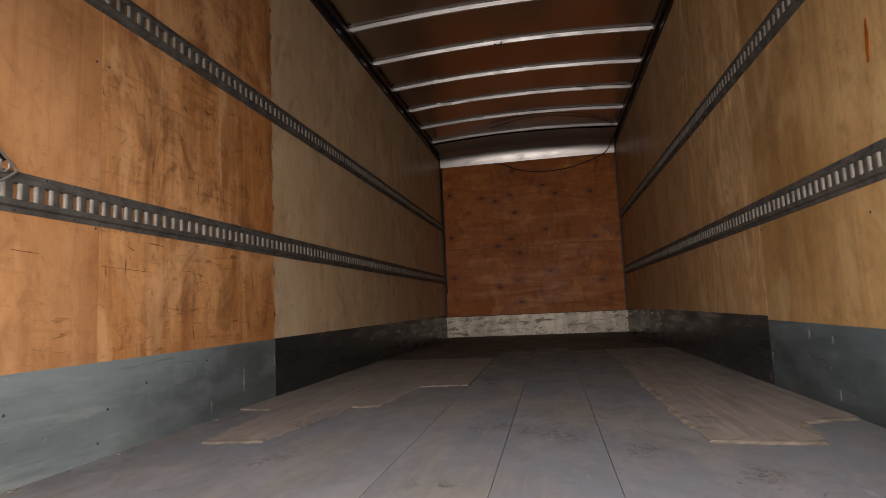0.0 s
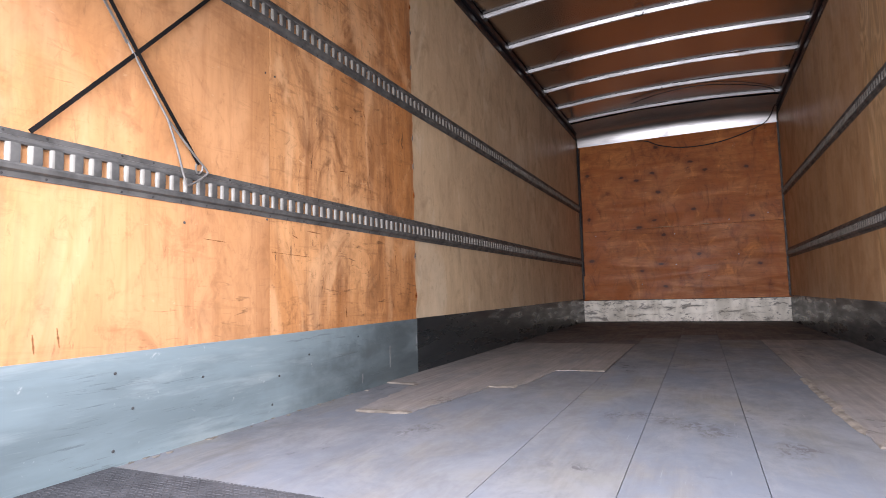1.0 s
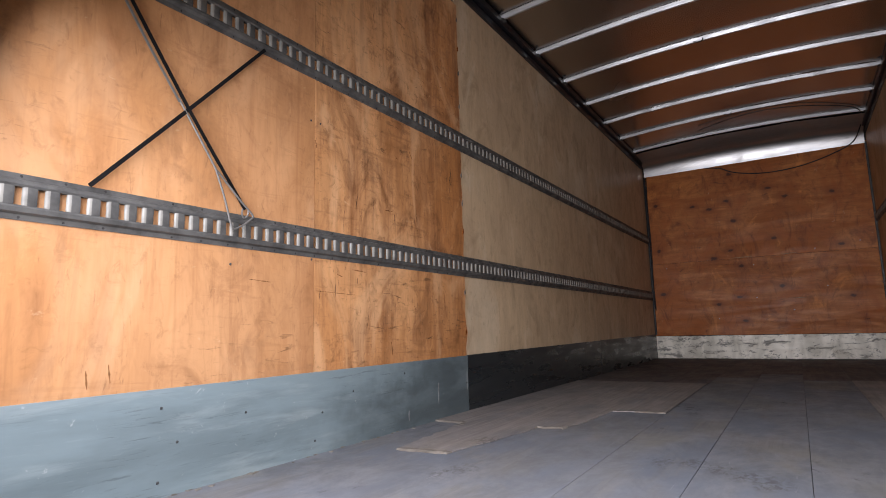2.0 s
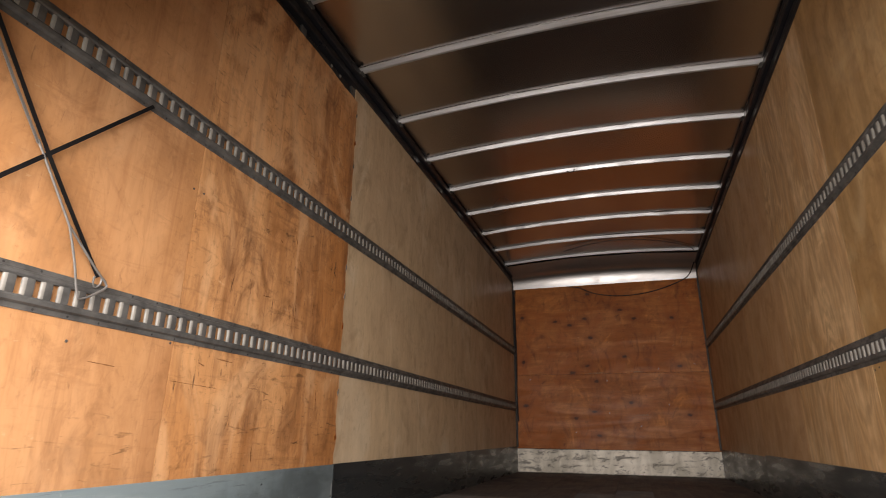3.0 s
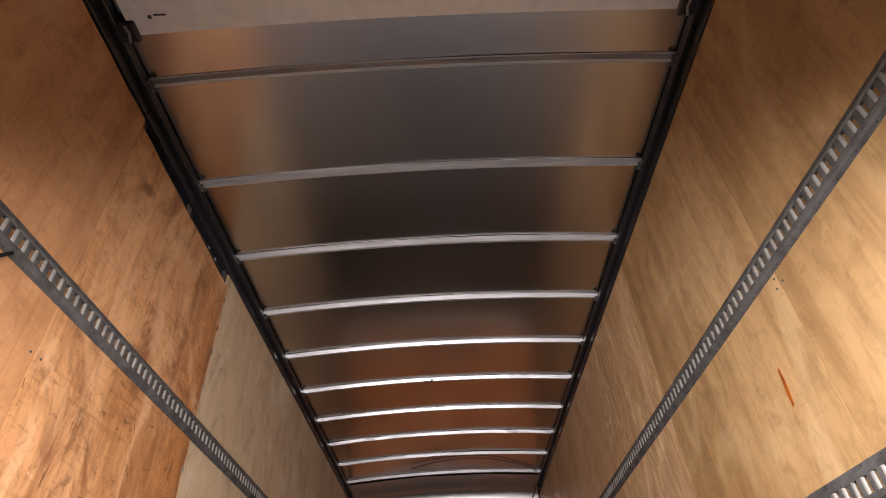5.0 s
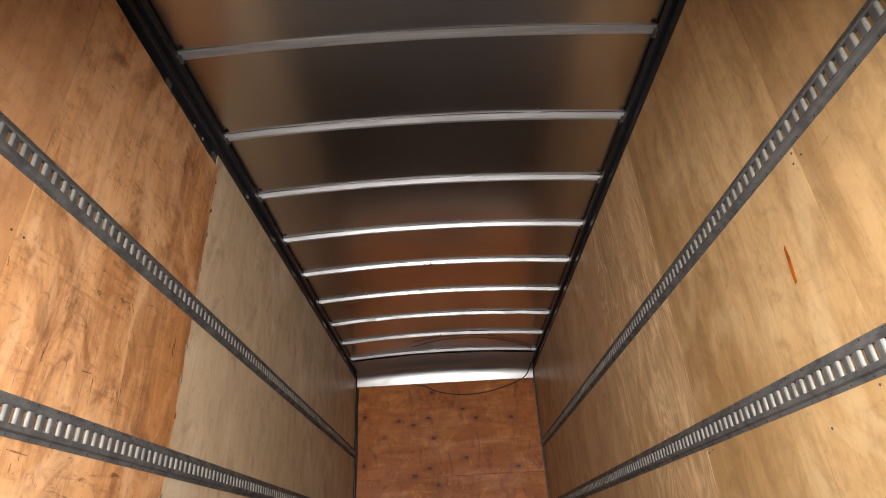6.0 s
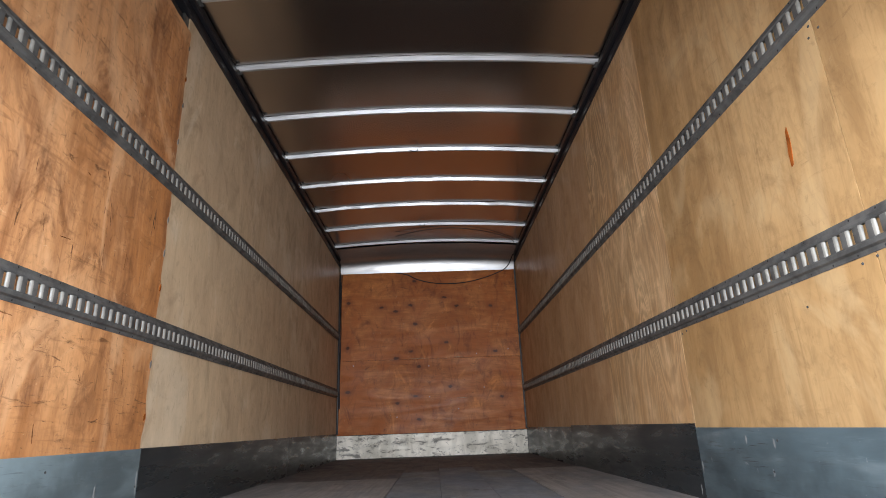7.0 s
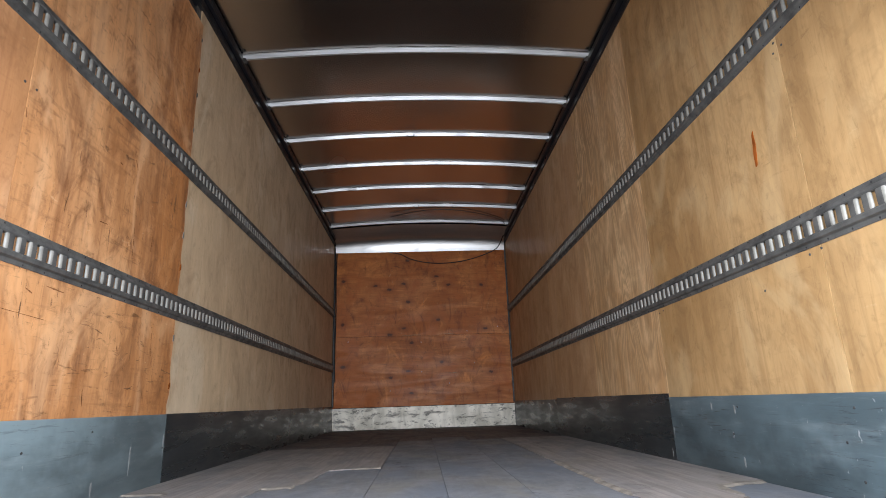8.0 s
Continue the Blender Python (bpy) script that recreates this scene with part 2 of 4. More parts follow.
def floor_wood(name, coat, wood, share):
    """Laminated floor boards under a worn blue-grey coat; share: how much coat is left."""
    n = Nodes(name, 0.7, 0, 0.12)
    grain = n.noise((46, 1.6, 46), 4, 0.65, 0.3)
    body = n.mix(n.ramp(grain, 0.3, 0.75), wood, tuple(c * 0.62 for c in wood))
    worn = n.noise((5.0, 1.8, 1), 6, 0.70, 0.3, 3.0)
    cover = n.ramp(worn, share - 0.16, share + 0.16, 1, 0)
    shade = n.noise((5.0, 3.0, 1), 6, 0.72, 0.3, 19.0)
    coat2 = n.mix(n.ramp(shade, 0.32, 0.68), tuple(c * 1.08 for c in coat), tuple(c * 0.76 for c in coat))
    drift = n.noise((2.4, 1.5, 1), 4, 0.6, 0.6, 47.0)
    coat2 = n.mix(n.ramp(drift, 0.42, 0.66, 0, 0.85), coat2, (coat[0] * 0.80, coat[1] * 0.88, coat[2] * 0.98))
    coat2 = n.mix(n.ramp(drift, 0.46, 0.30, 0, 0.7), coat2, (coat[0] * 1.12, coat[1] * 1.02, coat[2] * 0.84))
    col = n.mix(cover, body, coat2)
    chalk = n.noise((14, 4, 1), 6, 0.75, 0.2, 71.0)
    col = n.mix(n.ramp(chalk, 0.56, 0.72, 0, 0.35), col, (0.19, 0.185, 0.185))
    dirt_shade = n.noise((13, 9, 1), 5, 0.7, 0.8, 29.0)
    where = n.noise((2.6, 2.2, 1), 2, 0.5, 0, 37.0)
    dirt_shade = n.math("MULTIPLY", n.ramp(dirt_shade, 0.55, 0.68), n.ramp(where, 0.56, 0.68))
    col = n.mix(n.math("MULTIPLY", dirt_shade, 0.75), col, (0.02, 0.02, 0.021))
    far = n.spots(FLOOR_STAINS, (1.0, 0.7, 0.0), 0.12)
    crumb = n.noise((48, 34, 1), 4, 0.7, 0.6, 91.0)
    col = n.mix(n.math("MULTIPLY", n.ramp(far, 0.075, 0.02), n.ramp(crumb, 0.44, 0.60, 0, 0.55)), col, (0.045, 0.04, 0.034))
    scr = n.noise((80, 5, 1), 3, 0.6, 0.5, 43.0)
    col = n.mix(n.ramp(scr, 0.68, 0.74, 0, 0.3), col, tuple(c * 1.8 for c in coat))
    tone = n.mix(1.0, col, n.mix(n.random(), (0.91, 0.91, 0.91), (1.0, 1.0, 1.0)), "MULTIPLY")
    n.relief(n.math("ADD", grain, n.math("MULTIPLY", cover, 0.7)), 0.0018, 0.5)
    return n.done(tone, n.ramp(shade, 0.3, 0.7, 0.55, 0.78))


def plain(name, base, rough=0.6, metal=0.0, vary=0.35, spec=0.5):
    n = Nodes(name, rough, metal, spec)
    a = n.noise((14, 14, 14), 4, 0.6)
    col = n.mix(n.ramp(a, 0.3, 0.75), base, tuple(c * (1 - vary) for c in base))
    n.relief(n.noise((140, 140, 140), 2), 0.0005, 0.3)
    return n.done(col, n.ramp(a, 0.3, 0.7, rough * 0.85, min(1, rough * 1.2)))


KNOTS = [(-1.1 + 0.00346 * (a - 105), 6.244, 0.285 + 0.00341 * (665 - b)) for a, b in (
    (366, 75), (483, 147), (349, 175), (237, 182), (292, 198), (105, 160), (533, 182), (668, 185), (367, 252), (485, 327), (350, 358), (104, 340),
    (675, 367), (293, 385), (377, 418), (495, 497), (364, 530), (297, 554), (690, 540), (376, 617), (108, 508))]
PLY_ORANGE = old_plywood("orange_plywood", (0.61, 0.30, 0.145), (0.37, 0.14, 0.055), (0.51, 0.22, 0.088), 0.5, 0.55, 0.35, 0.5)
PLY_SCRAPED = old_plywood("scraped_orange_plywood", (0.66, 0.32, 0.145), (0.24, 0.080, 0.030), (0.52, 0.205, 0.073), 0.68, 1.0, 1.0, 0.75)
PLY_PALE = old_plywood("pale_plywood", (0.65, 0.475, 0.305), (0.46, 0.315, 0.195), (0.57, 0.405, 0.258), 0.42, 0.15, 0.2, 0.55)
PLY_GOLD = old_plywood("golden_plywood", (0.53, 0.32, 0.15), (0.305, 0.16, 0.066), (0.42, 0.232, 0.097), 0.68, 0.3, 0.25, 0.5)
PLY_STREAK = plywood("streaky_plywood", (0.84, 0.55, 0.31), (0.46, 0.255, 0.12), (0.64, 0.365, 0.175), 0.65, 0.3, 150.0, 1.1)
PLY_BROWN = old_plywood("brown_plywood", (0.59, 0.35, 0.185), (0.43, 0.228, 0.112), (0.50, 0.278, 0.14), 0.5, 0.2, 0.3, 0.4)
PLY_FRONT = plywood("knotty_plywood", (0.66, 0.222, 0.056), (0.34, 0.080, 0.017), (0.47, 0.120, 0.023), 0.2, 1.1, 60.0, 0.8, KNOTS, True)
PLY_EDGE = plain("plywood_edge", (0.35, 0.24, 0.13), 0.7)
# left plate darkens towards its far end to stand in for fading daylight
SCUFF = painted_steel("blue_grey_paint", (0.172, 0.232, 0.246), (0.29, 0.35, 0.352), 0.40, 0.16, 0.35, dirt_shade=((-HALF, 1.2, 0.22), (-HALF, 0.95, 0.04), (-HALF, 0.72, 0.0)))
SCUFF_RIGHT = painted_steel("dull_teal_paint", (0.088, 0.128, 0.142), (0.19, 0.235, 0.245), 0.40, 0.2, 0.5, dirt_shade=((HALF, 1.34, 0.0), (HALF, 1.0, -0.06), (HALF, 0.5, -0.08)), dashes=0.8)
# near-black version for the kick plates past the first joint
SCUFF_DARK = painted_steel("near_black_plate", (0.020, 0.024, 0.026), (0.036, 0.041, 0.043), 0.27, 0.08, 0.0, 0.0, 0.4)


def scraped_zinc():
    n = Nodes("scraped_zinc", 0.5, 0.1)
    blot = n.noise((5, 5, 16), 6, 0.75, 0.8)
    spot = n.noise((16, 16, 26), 5, 0.75, 0.5, 14.0)
    down = n.noise((5, 5, 2.0), 3, 0.6, 0.4, 6.0)
    col = n.mix(n.ramp(down, 0.36, 0.66), (0.88, 0.83, 0.72), (0.55, 0.51, 0.42))
    wear = n.math("MAXIMUM", n.ramp(blot, 0.53, 0.62), n.ramp(spot, 0.58, 0.64))
    col = n.mix(n.math("MULTIPLY", wear, 0.7), col, (0.05, 0.047, 0.042))
    n.put(n.b.inputs["Metallic"], n.ramp(wear, 0, 1, 0.15, 0.02))
    return n.done(col, n.ramp(blot, 0.3, 0.7, 0.38, 0.6))


KICK = scraped_zinc()
ROOF_METAL = bare_metal("roof_aluminium", (0.64, 0.59, 0.565), 0.22, (0.8, 0.5, 1))


def rolled_metal(name, base, rough, streak=0.3, dull=0.4, metal=0.92):
    """Smooth galvanised sheet, faintly streaked along x and dulled in patches."""
    n = Nodes(name, rough, metal)
    run = n.noise((1.6, 60, 60), 4, 0.6)
    patch = n.noise((5, 9, 9), 4, 0.6, 0.4, 8.0)
    col = n.mix(n.ramp(run, 0.35, 0.7), base, tuple(c * (1 - streak) for c in base))
    col = n.mix(n.ramp(patch, 0.50, 0.78, 0, dull), col, tuple(c * 0.5 for c in base))
    return n.done(col, n.ramp(patch, 0.35, 0.75, rough * 0.9, rough * 1.3))


BOW_METAL = rolled_metal("galvanised_bow", (0.54, 0.55, 0.55), 0.36, 0.25, 0.1, 0.62)
COVE_METAL = rolled_metal("cove_sheet", (0.52, 0.515, 0.50), 0.33, 0.12, 0.0)
RAIL_METAL = plain("dull_zinc_rail", (0.112, 0.110, 0.104), 0.5, 0.15, 0.6)
BAR_METAL = plain("pale_zinc", (0.25, 0.238, 0.21), 0.5, 0.0, 0.45)
BLACK_RAIL = plain("black_rail_paint", (0.018, 0.018, 0.021), 0.32)
CAVITY = plain("dark_cavity", (0.03, 0.028, 0.027), 0.8)
RUBBER = plain("black_cable", (0.012, 0.012, 0.013), 0.5)
WEBBING = plain("black_webbing", (0.012, 0.011, 0.011), 0.9, 0.0, 0.35, 0.08)
WIRE = plain("dull_wire", (0.18, 0.172, 0.16), 0.45, 0.3)
TREAD = plain("dark_tread_steel", (0.05, 0.051, 0.055), 0.7, 0.0, 0.5, 0.2)
HEADER_PAINT = plain("white_header_paint", (0.74, 0.73, 0.70), 0.5, 0.0, 0.12)
INK = plain("dark_ink", (0.05, 0.05, 0.05), 0.7)
SPLINTER = plain("raw_red_wood", (0.34, 0.085, 0.018), 0.9, 0.0, 0.7, 0.1)
DRIP = plain("dried_drip", (0.24, 0.25, 0.245), 0.7, 0.0, 0.5)
CRACK = plain("dark_broken_wood", (0.30, 0.125, 0.055), 0.9, 0.0, 0.6, 0.1)
LIP_WOOD = plain("raw_pale_wood", (0.21, 0.18, 0.15), 0.75, 0.0, 0.6)
COAT_GREY = floor_wood("coated_boards", (0.142, 0.148, 0.156), (0.165, 0.156, 0.145), 0.62)
BARE_BOARD = floor_wood("worn_boards", (0.175, 0.165, 0.162), (0.25, 0.222, 0.206), 0.45)
# darker copy of the worn boards, standing in for shade deep in the box
DARK_BOARD = floor_wood("dim_far_boards", (0.082, 0.077, 0.077), (0.14, 0.115, 0.103), 0.46)
OUTSIDE_PAINT = plain("white_box_paint", (0.7, 0.7, 0.7), 0.4, 0.0, 0.1)
YARD = plain("plain_dark_grey", (0.05, 0.048, 0.046), 0.9)
ASPHALT = plain("asphalt", (0.042, 0.041, 0.04), 0.9)


# ---- building helpers ----
def mesh_of(bm, name, material):
    me = bpy.data.meshes.new(name)
    bmesh.ops.recalc_face_normals(bm, faces=bm.faces)
    bm.to_mesh(me)
    bm.free()
    me.materials.append(material)
    return me


def smooth(me, angle=35):
    me.shade_smooth()
    me.set_sharp_from_angle(angle=radians(angle))
    return me


def part(name, bm, material, parent=None, label="", soft=False):
    me = bm if isinstance(bm, bpy.types.Mesh) else mesh_of(bm, name, material)
    if soft:
        smooth(me)
    ob = new(name, me)
    if parent is not None:
        ob.parent = parent
    if label:
        tagged(ob, label)
    return ob


def box(lo, hi, bevel=0.0, bm=None):
    bm = bm or bmesh.new()
    made = bmesh.ops.create_cube(bm, size=1)["verts"]
    for v in made:
        v.co = Vector(a + (b - a) * (c + 0.5) for a, b, c in zip(lo, hi, v.co))
    if bevel:
        edges = {e for v in made for e in v.link_edges}
        bmesh.ops.bevel(bm, geom=list(edges), offset=bevel, segments=1, affect="EDGES")
    return bm


def slab(outline, axis, lo, hi, bevel=0.0, bm=None):
    """A flat piece: an outline in the two other axes, from lo to hi along axis (0: x, outline y z; 1: y, outline x z; 2: z, outline x y)."""
    bm = bm or bmesh.new()
    rings = []
    for level in (lo, hi):
        ring = []
        for a, b in outline:
            co = [a, b]
            co.insert(axis, level)
            ring.append(bm.verts.new(co))
        rings.append(ring)
    n = len(outline)
    caps = [bm.faces.new(rings[0]), bm.faces.new(rings[1])]
    for i in range(n):
        bm.faces.new((rings[0][i], rings[0][(i + 1) % n], rings[1][(i + 1) % n], rings[1][i]))
    if bevel:
        bmesh.ops.recalc_face_normals(bm, faces=bm.faces)
        bmesh.ops.bevel(bm, geom=[e for c in caps for e in c.edges], offset=bevel, segments=1, affect="EDGES")
    return bm


def tube(points, radius, sides=8, bm=None):
    """A round rod or cable along points."""
    bm = bm or bmesh.new()
    points = [Vector(p) for p in points]
    rings = []
    for i, p in enumerate(points):
        way = (points[min(i + 1, len(points) - 1)] - points[max(i - 1, 0)]).normalized()
        side = way.orthogonal().normalized() if i == 0 else (rings_side - way * rings_side.dot(way)).normalized()
        rings_side = side
        up = way.cross(side)
        rings.append([bm.verts.new(p + (side * math.cos(a) + up * math.sin(a)) * radius) for a in (2 * math.pi * k / sides for k in range(sides))])
    for a, b in zip(rings, rings[1:]):
        for k in range(sides):
            bm.faces.new((a[k], a[(k + 1) % sides], b[(k + 1) % sides], b[k]))
    bm.faces.new(rings[0])
    bm.faces.new(rings[-1])
    return bm


def curve_points(keys, steps=8):
    """A smooth line through keys."""
    keys = [Vector(k) for k in keys]
    out = []
    for i in range(len(keys) - 1):
        p0, p1, p2, p3 = keys[max(i - 1, 0)], keys[i], keys[i + 1], keys[min(i + 2, len(keys) - 1)]
        for s in range(steps):
            t = s / steps
            out.append(0.5 * ((2 * p1) + (p2 - p0) * t + (2 * p0 - 5 * p1 + 4 * p2 - p3) * t * t + (3 * p1 - p0 - 3 * p2 + p3) * t ** 3))
    return out + [keys[-1]]


def empty(name, at, label, category, group="", kind=""):
    ob = new(name)
    ob.empty_display_size = 0.1
    ob.location = at
    return tagged(ob, label, category, group, kind)


def ribbon(points, width, thick, across, bm=None):
    """A flat strap along points, its width along across."""
    bm = bm or bmesh.new()
    points = [Vector(p) for p in points]
    rings = []
    for i, p in enumerate(points):
        way = (points[min(i + 1, len(points) - 1)] - points[max(i - 1, 0)]).normalized()
        side = (Vector(across) - way * Vector(across).dot(way)).normalized()
        up = way.cross(side)
        rings.append([bm.verts.new(p + side * a * width / 2 + up * b * thick / 2) for a, b in ((-1, -1), (1, -1), (1, 1), (-1, 1))])
    for a, b in zip(rings, rings[1:]):
        for k in range(4):
            bm.faces.new((a[k], a[(k + 1) % 4], b[(k + 1) % 4], b[k]))
    bm.faces.new(rings[0])
    bm.faces.new(rings[-1])
    return bm


def dome(center, out, radius, height, bm):
    """A low round head, such as a rivet or screw."""
    out = Vector(out)
    side = out.orthogonal().normalized()
    up = out.cross(side)
    rings = [[bm.verts.new(Vector(center) + (side * math.cos(a) + up * math.sin(a)) * r + out * h) for a in (2 * math.pi * k / 7 for k in range(7))]
             for r, h in ((radius, 0), (radius * 0.75, height * 0.75))]
    top = bm.verts.new(Vector(center) + out * height)
    for k in range(7):
        bm.faces.new((rings[0][k], rings[0][(k + 1) % 7], rings[1][(k + 1) % 7], rings[1][k]))
        bm.faces.new((rings[1][k], rings[1][(k + 1) % 7], top))


# ---- ground outside ----
bm = bmesh.new()
bmesh.ops.create_grid(bm, x_segments=1, y_segments=1, size=900)
bmesh.ops.translate(bm, verts=bm.verts, vec=(0, 0, -1.15))
tagged(part("ground", bm, ASPHALT), "dark asphalt yard behind the open truck box", "ground", kind="structure")

# plain unseen walls added round the truck to block and shape the daylight
for name, lo, hi in (("yard_wall_back", (-5.9, -15.4, -1.15), (5.5, -15.01, 4.5)), ("yard_wall_front", (-5.9, 7.0, -1.15), (5.5, 7.4, 8.6)), ("yard_wall_left", (-5.9, -15, -1.15), (-5.5, 6.99, 7.5)), ("yard_wall_right", (5.1, -15, -1.15), (5.5, 6.99, 7.5))):
    tagged(part(name, box(lo, hi, 0.02), YARD), "unseen dark wall added outside the truck to block light", "wall", kind="structure")

# ---- box shell ----
underbody = part("underbody", box((-HALF - 0.02, REAR, -1.148), (HALF + 0.02, FRONT + 0.1, -0.255), 0.01), YARD)
tagged(underbody, "plain dark underbody that carries the cargo box", "underbody", kind="structure")
LINING = 0.012
for side, name in ((-1, "wall_left"), (1, "wall_right")):
    inner, outer = side * (HALF + LINING + 0.02), side * (HALF + 0.09)
    wall = part(name, box((min(inner, outer), REAR, -0.12), (max(inner, outer), FRONT + 0.12, ROOF + 0.06)), CAVITY)
    tagged(wall, "plywood-lined side wall of the cargo box", "wall", kind="structure")
wall_left, wall_right = bpy.data.objects["wall_left"], bpy.data.objects["wall_right"]
wall_front = part("wall_front", box((-HALF - 0.03, FRONT + LINING + 0.002, -0.12), (HALF + 0.03, FRONT + 0.12, ROOF + 0.06)), CAVITY)
tagged(wall_front, "knotty orange plywood bulkhead at the front", "wall", kind="structure")


def roof_z(x):
    return ROOF + CROWN * (1 - (x / HALF) ** 2)


def make_ceiling():
    """The arched aluminium roof sheet, with faint buckles between the bows."""
    bm = bmesh.new()
    nx, ny = 28, 90
    grid = []
    for j in range(ny + 1):
        y = REAR + (FRONT + 0.05 - REAR) * j / ny
        row = []
        for i in range(nx + 1):
            x = -HALF - 0.02 + (2 * HALF + 0.04) * i / nx
            buckle = 0.006 * noise.noise((x * 0.9, y * 1.6, 3.0)) * (1 - (x / 1.3) ** 2)
            row.append(bm.verts.new((x, y, roof_z(x) + buckle)))
        grid.append(row)
    for a, b in zip(grid, grid[1:]):
        for i in range(nx):
            bm.faces.new((a[i], a[i + 1], b[i + 1], b[i]))
    top = bmesh.ops.extrude_face_region(bm, geom=list(bm.faces))["geom"]
    bmesh.ops.translate(bm, verts=[v for v in top if isinstance(v, bmesh.types.BMVert)], vec=(0, 0, 0.02))
    ob = part("ceiling", bm, ROOF_METAL, soft=True)
    tagged(ob, "smooth bare aluminium roof sheet, slightly arched", "roof", kind="structure")


make_ceiling()

# top rails along both upper edges
for side in (-1, 1):
    xs = lambda a, b: (min(side * a, side * b), max(side * a, side * b))
    rail = empty("top_rail", (side * HALF, 0, 2.55), "black painted steel rail between wall lining and roof", "rail", "top rails", "structure")
    rail_at = Matrix.Translation((-side * HALF, 0, -2.55))
    lo, hi = xs(HALF - 0.012, HALF + 0.035)
    face = part("face_plate", box((lo, REAR, 2.519), (hi, FRONT, 2.569), 0.004), BLACK_RAIL, rail)
    lo, hi = xs(HALF - 0.038, HALF + 0.035)
    lip = part("roof_lip", box((lo, REAR, 2.579), (hi, FRONT, 2.628), 0.006), BLACK_RAIL, rail)
    lo, hi = xs(HALF - 0.002, HALF + 0.035)
    back = part("web", box((lo, REAR, 2.567), (hi, FRONT, 2.581)), CAVITY, rail)
    for ob in (face, lip, back):
        ob.matrix_parent_inverse = rail_at


# ---- roof bows ----
def make_bow(bent=0.0):
    """A hat-section bow across the roof, with a foot plate at each end."""
    bow = empty("roof_bow", (0, 0, 0), "bright galvanised steel roof bow under the aluminium sheet", "roof bow", "roof bows")
    bm = bmesh.new()
    section = [(-0.033, 0.0282), (-0.033, 0.0262), (-0.025, 0.0262), (-0.0095, 0.0008), (-0.007, 0.0), (0.011, 0.0), (0.0135, 0.001), (0.021, 0.0262), (0.031, 0.0262), (0.031, 0.0282)]
    rings = []
    for i in range(25):
        x = -1.205 + 2.41 * i / 24
        dent = bent * (0.006 * noise.noise((x * 5, 1, 2)) + 0.004 * noise.noise((x * 13, 4, 2)))
        z0 = roof_z(x) - 0.031 + dent
        rings.append([bm.verts.new((x, 0.72 * y + 0.6 * dent, z0 + h)) for y, h in section])
    for a, b in zip(rings, rings[1:]):
        for k in range(len(section)):
            bm.faces.new((a[k], a[(k + 1) % len(section)], b[(k + 1) % len(section)], b[k]))
    bm.faces.new(rings[0])
    bm.faces.new(rings[-1])
    part("channel", bm, BOW_METAL, bow)
    for side in (-1, 1):
        bm = box((min(side * 1.165, side * 1.222), -0.03, ROOF - 0.033), (max(side * 1.165, side * 1.222), 0.03, ROOF - 0.0305), 0.0008)
        foot = part("foot_plate", bm, RAIL_METAL, bow)
        for y in (-0.021, 0.021):
            bm = bmesh.new()
            dome((side * 1.188, y, ROOF - 0.033), (0, 0, -1), 0.007, 0.004, bm)
            part("rivet", bm, BAR_METAL, foot)
    return bow


bow = make_bow()
bow.location = (0, BOW_START, 0)
for i in range(1, 10):
    if i != 7:
        copy_thing(bow, pose(0, BOW_START + PITCH * i, 0))
crumpled = make_bow(1.0)
crumpled.location = (0, BOW_START + PITCH * 7, 0)
tagged(crumpled, "dented galvanised steel roof bow with a crumpled edge")


# ---- wall linings ----
def wall_panel(side, y0, y1, z0, z1, material, wall, top=None, label="", sunk=0.0, jag=0.0):
    """A plywood sheet of a side wall; top: the heights of an uneven upper edge, (y, z)."""
    gap = 0.0021 if y0 < 1.0 else 0.0009
    outline = [(y0 + gap, z0), (y1 - gap, z0)]
    if jag:
        outline += [(y1 - gap + jag * noise.noise((z0 + 2.1 * k / 46 * 9.0, 4, 1)) * (1 + 2 * max(0, noise.noise((k * 0.21, 8, 3)))), z0 + 2.09 * k / 46) for k in range(1, 46)]
    outline += list(reversed(top)) if top else [(y1 - gap, z1), (y0 + gap, z1)]
    x0, x1 = side * (HALF + sunk), side * (HALF + LINING)
    bm = slab(outline, 0, min(x0, x1), max(x0, x1), 0)
    return part("plywood_panel", bm, material, wall, label)


left_cuts = [REAR, 0.082, 1.272, 2.507, 3.746, 4.986, FRONT]
ragged = lambda y0, y1, za, zb: [(y0 + (y1 - y0) * k / 14, za + (zb - za) * k / 14 + 0.012 * noise.noise((k * 1.3, za, 0))) for k in range(15)]
for i, (y0, y1) in enumerate(zip(left_cuts, left_cuts[1:])):
    if i == 0:
        wall_panel(-1, y0, y1, 0.30, 0, PLY_ORANGE, wall_left, ragged(y0 + 0.0012, y1 - 0.0012, 2.512, 2.508), "orange plywood sheet with scuffs, top edge ragged")
    elif i == 1:
        wall_panel(-1, y0, y1, 0.30, 0, PLY_SCRAPED, wall_left, ragged(y0 + 0.0012, y1 - 0.0012, 2.462, 2.437), "orange plywood sheet, scraped, with a ragged upper edge", 0.0, 0.011)
    else:
        wall_panel(-1, y0 - (0.02 if i == 2 else 0), y1, 0.30, 2.52, PLY_PALE, wall_left, None, "pale grey-beige plywood sheet", 0.004)
right_cuts = [REAR, 0.12, 1.366, 2.536, 3.775, 5.014, FRONT]
for i, (y0, y1) in enumerate(zip(right_cuts, right_cuts[1:])):
    wall_panel(1, y0, y1, 0.30, 2.52, PLY_GOLD if i < 2 else PLY_STREAK if i == 2 else PLY_BROWN, wall_right, None, "golden tan plywood sheet" if i < 2 else "golden plywood sheet with streaky upright grain" if i == 2 else "dull brown plywood sheet")

